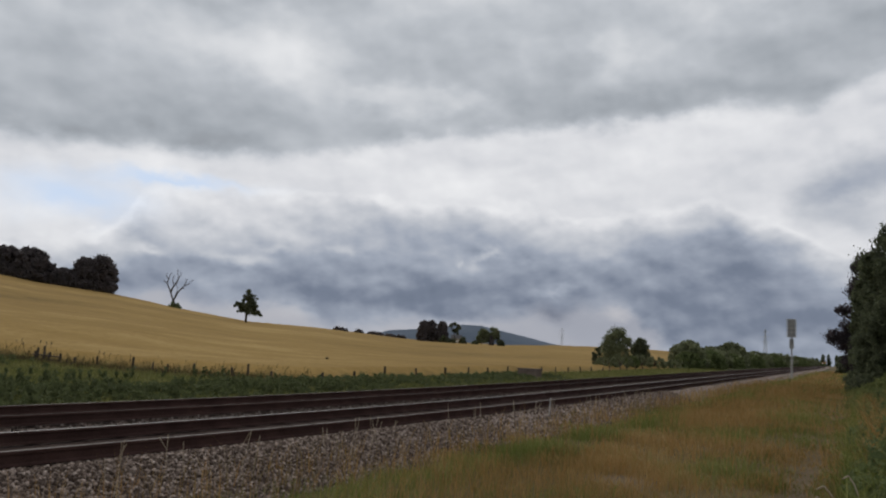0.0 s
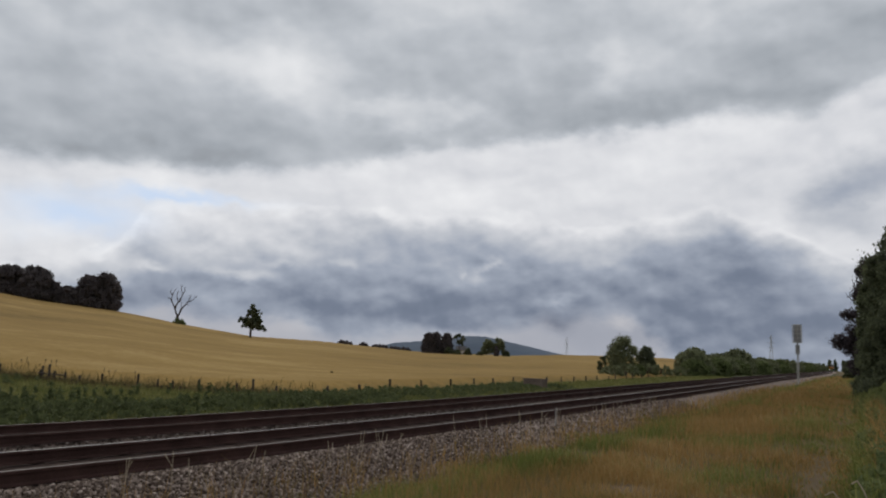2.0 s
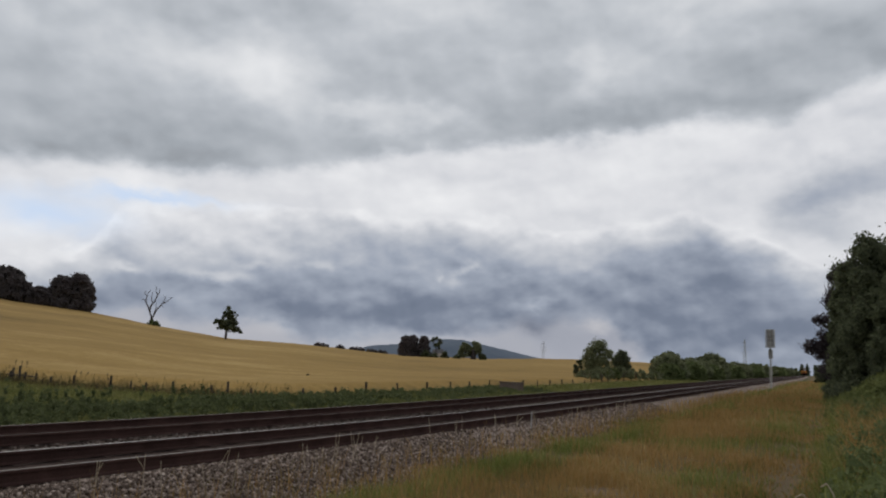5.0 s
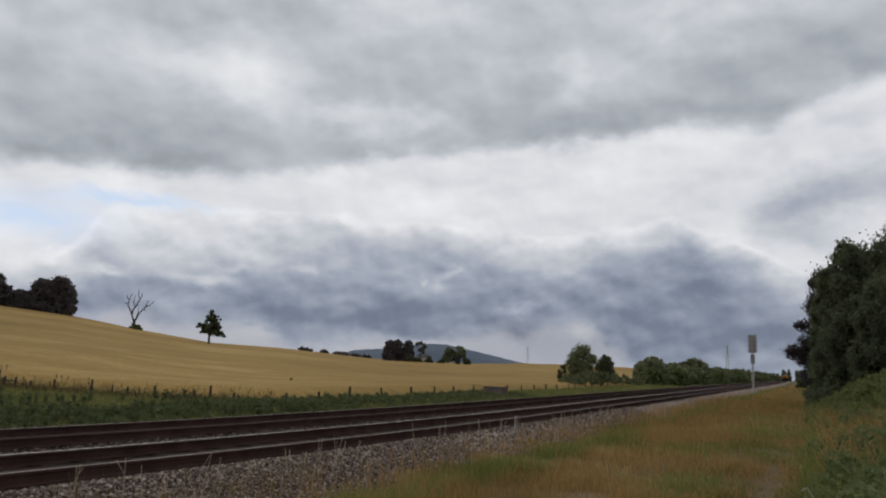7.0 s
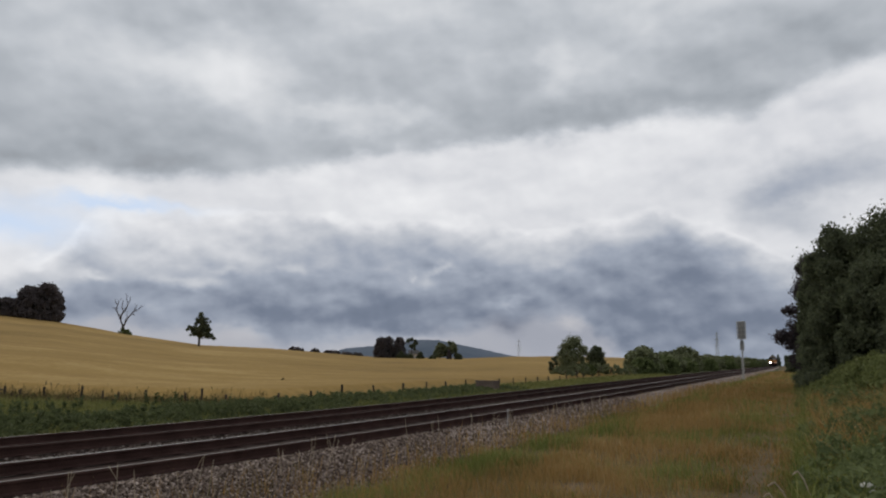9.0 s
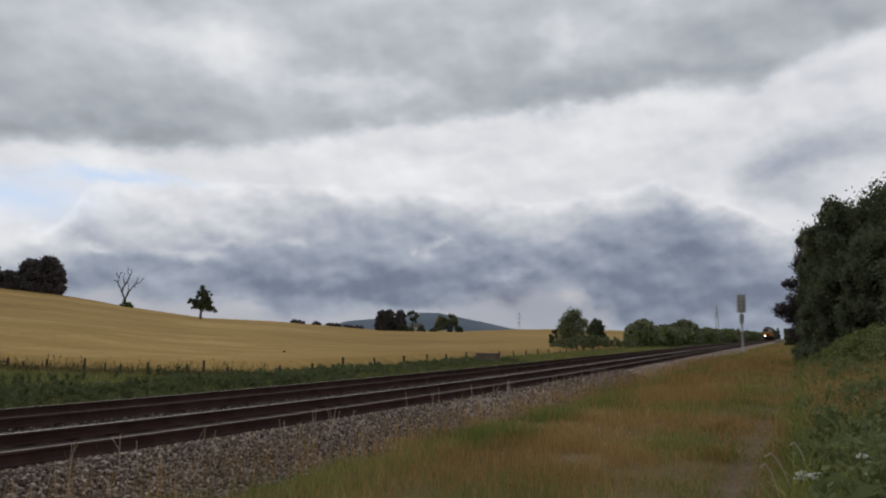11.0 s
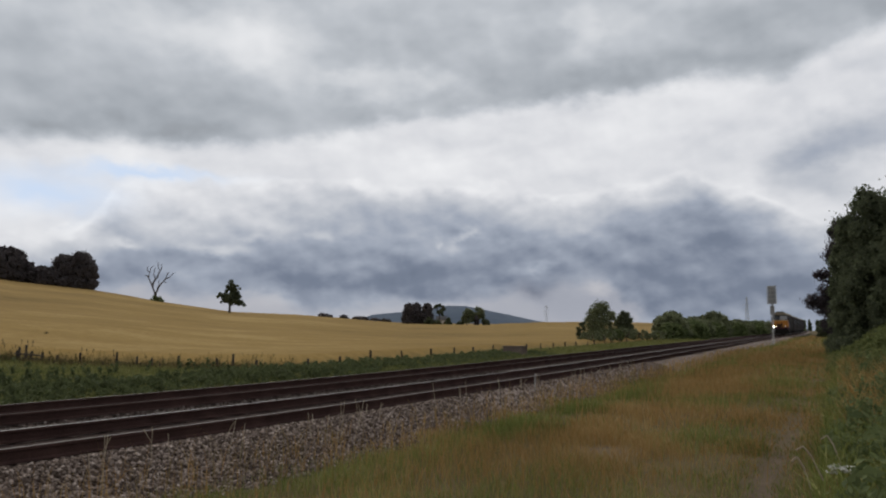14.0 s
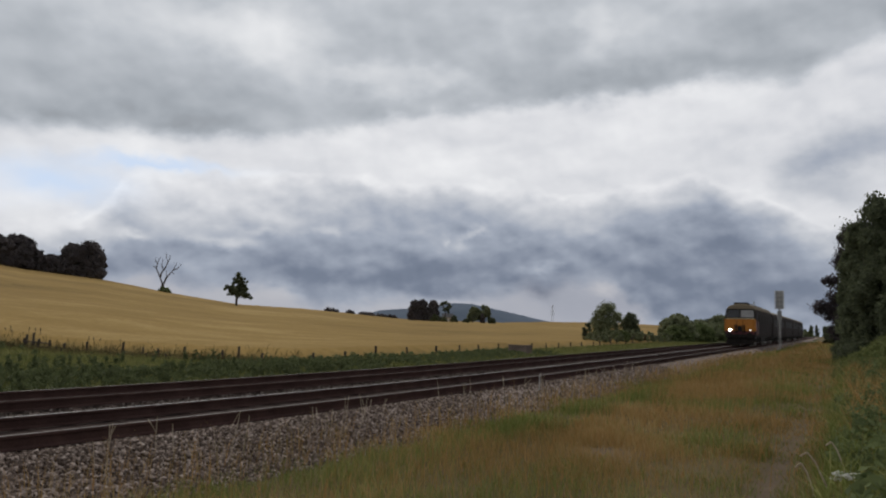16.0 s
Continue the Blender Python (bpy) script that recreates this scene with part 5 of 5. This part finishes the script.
def railway_signal(x, y):
    """Colour-light signal seen from behind: post, ladder, hooped cage and head."""
    root = thing("railway_signal", pose(x, y, float(land(x, y)) - 0.05, 0, 0, 3), "grey colour-light railway signal on a pale steel post beside the track", "railway signal")
    box_part("base", (-0.3, 0.3, -0.3, 0.3, 0.0, 0.22), concrete, root, "concrete footing", 0.03)
    cylinder_part("post", (0, 0, 0.2), (0, 0, 4.15), 0.06, galvanised, root, "pale galvanised post")
    box_part("junction_box", (-0.2, 0.2, -0.18, 0.16, 3.1, 3.95), grey_paint, root, "dark grey equipment box", 0.03)
    cylinder_part("upper_post", (0, 0.02, 3.9), (0, 0.02, 5.9), 0.06, grey_paint, root)
    box_part("backplate", (-0.34, 0.34, 0.28, 0.34, 4.2, 5.95), grey_paint, root, "tall grey signal backplate", 0.05)
    for i, z in enumerate((4.5, 4.9, 5.3, 5.7)):
        h = cylinder_part("lamp_unit", (0, 0.05, z), (0, 0.30, z), 0.15, grey_paint, root, "grey lamp housing")
        cylinder_part("hood", (0, 0.34, z), (0, 0.62, z), 0.16, black, h, "black lamp hood")
    box_part("platform", (-0.42, 0.42, -0.72, 0.1, 4.15, 4.2), galvanised, root, "steel service platform", 0.01)
    for sx in (-0.40, 0.40):
        for sy in (-0.70, 0.05):
            cylinder_part("cage_post", (sx, sy, 4.18), (sx, sy, 5.85), 0.028, galvanised, root, "", 8)
    for z in (4.6, 5.0, 5.4, 5.83):
        bm = bmesh.new()
        for a, b in (((-0.4, -0.7, z), (0.4, -0.7, z)), ((-0.4, -0.7, z), (-0.4, 0.05, z)), ((0.4, -0.7, z), (0.4, 0.05, z))):
            rod(bm, a, b, 0.025, 0.025, 8)
        part("cage_rail", bm, galvanised, root, "galvanised cage rail")
    for sx in (-0.13, 0.13):
        cylinder_part("ladder_rail", (sx, -0.3, 0.3), (sx, -0.3, 4.2), 0.012, galvanised, root, "", 8)
    for i in range(13):
        cylinder_part("rung", (-0.13, -0.3, 0.5 + i * 0.29), (0.13, -0.3, 0.5 + i * 0.29), 0.011, galvanised, root, "", 6)
    return root


railway_signal(*on_line(2.15, 84.5))


def fence_post(x, y, height, lean, seed):
    rng = np.random.default_rng(seed)
    bm = bmesh.new()
    rod(bm, (0, 0, -0.3), (0, 0, height), 0.052, 0.046, 8)
    for v in bm.verts:
        v.co += Vector(rng.normal(size=3)) * 0.008
    ob = part("fence_post", bm, post_wood)
    ob.matrix_basis = pose(x, y, float(land(x, y)), lean, lean * 0.7, seed * 40)
    return tagged(ob, "weathered round wooden fence post among weeds", "fence post", "field fence")


rng = np.random.default_rng(3)
for i, x in enumerate(np.arange(-20.2, -52, -1.35)):
    x = float(x) + 0.4 * rng.normal()
    y = 27.1 - 0.10 * (x + 20) * -1.0
    tall = (0.54, 0.44, 0.50, 0.66)[i % 4] * (0.92 + 0.16 * rng.random())
    fence_post(x, y, tall, 4 * rng.normal(), i + 1)
for i, y in enumerate(np.arange(30.0, 86, 3.0)):
    u = -12.0 + 0.1 * rng.normal()
    fence_post(*on_line(u, float(y)), 0.5 + 0.18 * rng.random(), 3 * rng.normal(), i + 50)


def broken_hurdle(x, y):
    """Three leaning posts that still carry two rails."""
    root = thing("wooden_hurdle", pose(x, y, float(land(x, y)) - 0.05, 0, 0, 5), "short weathered wooden rail hurdle in the field fence", "fence", "")
    for px, h, lean in ((-0.75, 0.58, 0.03), (-0.15, 0.84, -0.02), (0.85, 0.52, 0.02)):
        bm = bmesh.new()
        rod(bm, (px, 0, -0.2), (px + lean, 0, h), 0.062, 0.05, 8)
        part("post", bm, post_wood, root)
    for z0, z1 in ((0.43, 0.36), (0.22, 0.19)):
        bm = bmesh.new()
        rod(bm, (-0.85, -0.06, z0), (0.98, -0.06, z1), 0.03, 0.026, 8)
        part("rail", bm, post_wood, root)
    return root


broken_hurdle(-34.2, 25.68)


def dock_stems():
    """Dark upright seed stems of docks and thistles along the fence."""
    rng = np.random.default_rng(17)
    bm = bmesh.new()
    for i in range(120):
        if i < 80:
            x, y = -19 - 30 * rng.random(), 24.5 + 2.6 * rng.random()
        else:
            y = 26 + 52 * rng.random()
            x, y = on_line(-9.6 - 2.2 * rng.random(), y)
        z, h = float(land(x, y)), 0.16 + 0.22 * rng.random()
        top = (x + 0.06 * rng.normal(), y, z + h)
        rod(bm, (x, y, z), top, 0.009, 0.008, 5)
        rod(bm, (x + 0.7 * (top[0] - x), y, z + h * 0.62), top, 0.028, 0.012, 6)
    me = bpy.data.meshes.new("dock_stems")
    bm.to_mesh(me)
    bm.free()
    me.materials.append(post_wood)
    tagged(new("dock_stems", me), "dark upright dock and thistle stems along the field fence", "weeds", kind="stuff")


dock_stems()


def trough_box(x, y):
    root = thing("lineside_cabinet", pose(x, y, float(land(x, y)) - 0.02, 0, 0, -8), "low weathered brown-grey lineside box beside the far track", "cabinet")
    box_part("body", (-0.62, 0.62, -0.35, 0.35, 0.0, 0.62), concrete, root, "", 0.02)
    box_part("lid", (-0.66, 0.66, -0.39, 0.39, 0.62, 0.69), concrete, root, "overhanging lid", 0.015)
    for sx in (-0.31, 0.31):
        box_part("door", (sx - 0.28, sx + 0.28, -0.37, -0.35, 0.06, 0.58), concrete, root, "plain door leaf", 0.006)


trough_box(*on_line(-9.6, 45.5))


def marker_stake(x, y):
    bm = bmesh.new()
    box(bm, -0.014, 0.014, -0.014, 0.014, -0.2, 0.50, 0.003)
    ob = part("marker_stake", bm, galvanised)
    ob.matrix_basis = pose(x, y, float(land(x, y)) + 0.05, 1, 2, 20)
    tagged(ob, "short pale marker stake in the ballast shoulder", "stake")


marker_stake(*on_line(0.75, 19.9))


def pale_stalks():
    """Dry stems that stand in the ballast before the rails."""
    rng = np.random.default_rng(23)
    bm = bmesh.new()
    for i in range(46):
        y = 5.5 + 26 * rng.random()
        x, y = on_line(0.55 + 0.7 * rng.random(), y)
        z = float(rail_z(y)) - 0.3
        h = 0.28 + 0.28 * rng.random()
        top = (x + 0.06 * rng.normal(), y + 0.06 * rng.normal(), z + h)
        rod(bm, (x, y, z - 0.1), top, 0.0042, 0.0035, 5)
        if i % 2:
            rod(bm, (x, y, z + h * 0.6), (x + 0.08 * rng.normal(), y + 0.05 * rng.normal(), z + h * 0.95), 0.003, 0.005, 5)
    me = bpy.data.meshes.new("dry_stalks")
    bm.to_mesh(me)
    bm.free()
    me.materials.append(pale_stem)
    tagged(new("dry_stalks", me), "pale dry weed stalks standing in the ballast", "weeds", kind="stuff")


pale_stem = two_scale("pale_dry_stem", (0.32, 0.26, 0.18), (0.50, 0.43, 0.33), 3, 30, 0.85, bump=0)
pale_stalks()


def umbel(x, y, height, width, seed):
    """A white flat-topped flower head on a branching stem."""
    rng = np.random.default_rng(seed)
    root = thing("white_flower", pose(x, y, float(land(x, y))), "white flat-topped wild flower rising from the brambles", "flower", "white flowers")
    bm = bmesh.new()
    rod(bm, (0, 0, 0), (0, 0, height * 0.86), 0.005, 0.004, 6)
    heads = []
    for i in range(7):
        an = i * 0.9 + rng.random() * 0.4
        r = width * (0.15 + 0.85 * (i > 0) * (0.6 + 0.4 * rng.random()))
        e = (math.cos(an) * r, math.sin(an) * r, height - 0.05 + 0.07 * rng.random())
        rod(bm, (0, 0, height * 0.85), e, 0.003, 0.002, 5)
        heads.append(e)
    part("stem", bm, fresh, root, "green branching stem")
    for e in heads:
        bm = bmesh.new()
        for k in range(16):
            a, r = rng.random() * 6.283, 0.030 * math.sqrt(rng.random())
            bmesh.ops.create_icosphere(bm, subdivisions=1, radius=0.006 + 0.004 * rng.random(), matrix=pose(e[0] + r * math.cos(a), e[1] + r * math.sin(a), e[2] + 0.018 * rng.random()))
        part("flower_head", bm, petal, root, "cluster of small white petals")


def bent_stalk(points):
    bm = bmesh.new()
    for a, b in zip(points, points[1:]):
        rod(bm, a, b, 0.009, 0.007, 6)
    ob = part("grass_stalk", bm, pale_stem)
    tagged(ob, "bent pale dry stalk leaning over the path", "grass stalk", "bent stalks")


for x0, y0, dx in ((-0.13, 8.6, -0.2), (0.02, 9.4, -0.16), (-0.22, 7.9, -0.14)):
    z0 = float(land(x0, y0))
    bent_stalk([(x0, y0, z0), (x0 + dx * 0.35, y0, z0 + 0.26), (x0 + dx * 0.8, y0, z0 + 0.47), (x0 + dx * 1.15, y0, z0 + 0.56), (x0 + dx * 1.5, y0, z0 + 0.52)])


petal = two_scale("white_petals", (0.62, 0.62, 0.58), (0.8, 0.8, 0.77), 4, 60, 0.7, bump=0)
for i, (x, y, z, w) in enumerate(((-0.11, 8.6, -1.20, 0.03), (-0.02, 8.6, -1.19, 0.05), (0.06, 8.7, -1.21, 0.035), (0.44, 8.6, -1.00, 0.05), (0.52, 8.7, -1.02, 0.05), (0.49, 8.4, -1.11, 0.03), (0.62, 8.7, -1.07, 0.035))):
    umbel(x, y, z + 0.05 - float(land(x, y)), w, i)


def pylon(x, y, top, half, label):
    """A far lattice tower with three pairs of arms."""
    z = float(land(x, y)) - 1
    h = top - z
    root = thing("pylon", pose(x, y, z, 0, 0, 20), label, "pylon", "far pylons")
    bm = bmesh.new()
    levels = [0, 0.2, 0.38, 0.53, 0.66, 0.77, 0.87, 1.0]
    ring = []
    for k in levels:
        w = half * (1 - k) ** 1.2 + 0.25
        ring.append([(sx * w, sy * w, h * k) for sx, sy in ((-1, -1), (1, -1), (1, 1), (-1, 1))])
    for a, b in zip(ring, ring[1:]):
        for i in range(4):
            rod(bm, a[i], b[i], 0.11, 0.11, 5)
            rod(bm, a[i], b[(i + 1) % 4], 0.055, 0.055, 4)
            rod(bm, a[(i + 1) % 4], b[i], 0.055, 0.055, 4)
    part("tower", bm, galvanised, root, "grey steel lattice tower")
    for k, reach in ((0.68, 3.4), (0.80, 4.0), (0.92, 3.0)):
        bm = bmesh.new()
        for s in (-1, 1):
            rod(bm, (0, 0, h * k + 0.5), (s * reach, 0, h * k), 0.13, 0.08, 5)
            rod(bm, (0, 0, h * k - 0.3), (s * reach, 0, h * k), 0.10, 0.06, 5)
        part("cross_arm", bm, galvanised, root, "grey steel cross-arm")


pylon(*polar(18.81, 900), math.tan(radians(2.63)) * 900, 2.2, "distant grey lattice pylon beyond the corn field")
pylon(*polar(5.47, 820), math.tan(radians(3.13)) * 820, 2.4, "distant grey lattice pylon behind the trackside hedge")


# Added house: its white wall stands in for a bright spot between the trees.
def bright_spot_house(x, y):
    root = thing("house", pose(x, y, float(land(x, y)) - 1.6, 0, 0, 30), "small white house added for a bright spot behind trees", "house")
    box_part("wall", (-2.6, 2.6, -2.2, 2.2, -1, 3.6), plaster_white, root, "white plastered walls")
    bm = bmesh.new()
    vs = [bm.verts.new(p) for p in ((-2.8, -2.5, 3.5), (2.8, -2.5, 3.5), (2.8, 2.5, 3.5), (-2.8, 2.5, 3.5), (-2.8, 0, 5.6), (2.8, 0, 5.6))]
    for f in ((0, 1, 5, 4), (2, 3, 4, 5), (0, 4, 3), (1, 2, 5), (0, 3, 2, 1)):
        bm.faces.new([vs[i] for i in f])
    part("roof", bm, slate, root, "dark slate roof")
    for sx in (-1.2, 1.2):
        box_part("window", (sx - 0.4, sx + 0.4, -2.23, -2.17, 1.4, 2.5), glass, root, "dark window", 0.01)


bright_spot_house(*polar(26.2, 410))


def far_hill():
    """A wooded ridge on the horizon, its aerial haze painted into the blue colour."""
    hill_mat = two_scale("haze_blue_hill", (0.11, 0.142, 0.185), (0.142, 0.176, 0.215), 0.004, 0.03, 1.0, bump=0)
    ang = np.arange(14.0, 40.0, 0.25)
    crest = np.interp(ang, (14, 17.5, 19.3, 21.3, 22.9, 24.5, 25.7, 26.9, 28.5, 30.9, 32.3, 34, 40), (0.9, 1.25, 1.48, 1.89, 2.21, 2.52, 2.54, 2.34, 2.09, 1.88, 1.45, 1.2, 0.8))
    verts, faces = [], []
    for i, (a, c) in enumerate(zip(ang, crest)):
        c = c + 0.03 * noise.noise((a * 3, 0, 0)) + 0.02 * noise.noise((a * 9, 2, 0))
        for r, k in ((2500, 0.1), (2750, 0.72), (3000, 1.0), (3300, 0.6), (3600, 0.1)):
            x, y = polar(a, r)
            verts.append((x, y, math.tan(radians(c)) * 3000 * k - 20 * (1 - k)))
    for i in range(len(ang) - 1):
        for j in range(4):
            faces.append((i * 5 + j, i * 5 + j + 1, i * 5 + j + 6, i * 5 + j + 5))
    tagged(new("hill_backdrop", mesh_of("hill_backdrop", verts, faces, hill_mat, smooth=True)), "long wooded hill on the horizon, painted blue with distance haze", "hill", kind="structure")


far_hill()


# a swallow that crosses low over the corn
def swallow():
    root = thing("bird", Matrix(), "small dark swallow flying low over the corn", "bird")
    bm = bmesh.new()
    bmesh.ops.create_uvsphere(bm, u_segments=10, v_segments=8, radius=1, matrix=Matrix.Diagonal((0.11, 0.035, 0.033, 1)))
    part("body", bm, black, root)
    for s in (-1, 1):
        bm = bmesh.new()
        vs = [bm.verts.new(p) for p in ((0.06, 0, 0), (-0.03, 0, 0), (-0.09, s * 0.16, 0.07), (0.02, s * 0.08, 0.045))]
        f = bm.faces.new(vs)
        ex = bmesh.ops.extrude_face_region(bm, geom=[f])
        bmesh.ops.translate(bm, verts=[v for v in ex["geom"] if isinstance(v, bmesh.types.BMVert)], vec=(0, 0, 0.008))
        part("wing", bm, black, root, "swept dark wing")
    bm = bmesh.new()
    rod(bm, (-0.09, 0, 0), (-0.20, 0.02, 0), 0.012, 0.004, 6)
    rod(bm, (-0.09, 0, 0), (-0.20, -0.02, 0), 0.012, 0.004, 6)
    part("tail", bm, black, root, "forked tail")
    return root


bird = swallow()


# ---- what moves ----
def motions():
    for vehicle, behind in TRAIN:
        walk(vehicle, [(t, line_pose(77.85 + 34.72 * (16 - t) + behind)) for t in range(17)])
    rest = pose(-30.4, 43.0, float(land(-30.4, 43.0)) + 0.03, 0, 0, 224)
    walk(bird, [(0, rest), (11.2, rest), (11.7, pose(-32.3, 41.0, -0.25, 0, -8, 224)), (12.3, pose(-34.72, 38.71, -0.02, 0, 0, 224)),
                (13, pose(-37.5, 36.04, 0.0, 0, 0, 224)), (14, pose(-41.5, 32.2, 0.3, 0, -6, 224)), (16, pose(-49.4, 24.6, 2.0, 0, -8, 224))])
    walk(clouds, [(0, pose(0, 0, 0, 0, 0, -0.18)), (13, pose(0, 0, 0)), (16, pose(0, 0, 0, 0, 0, 0.05))])


motions()
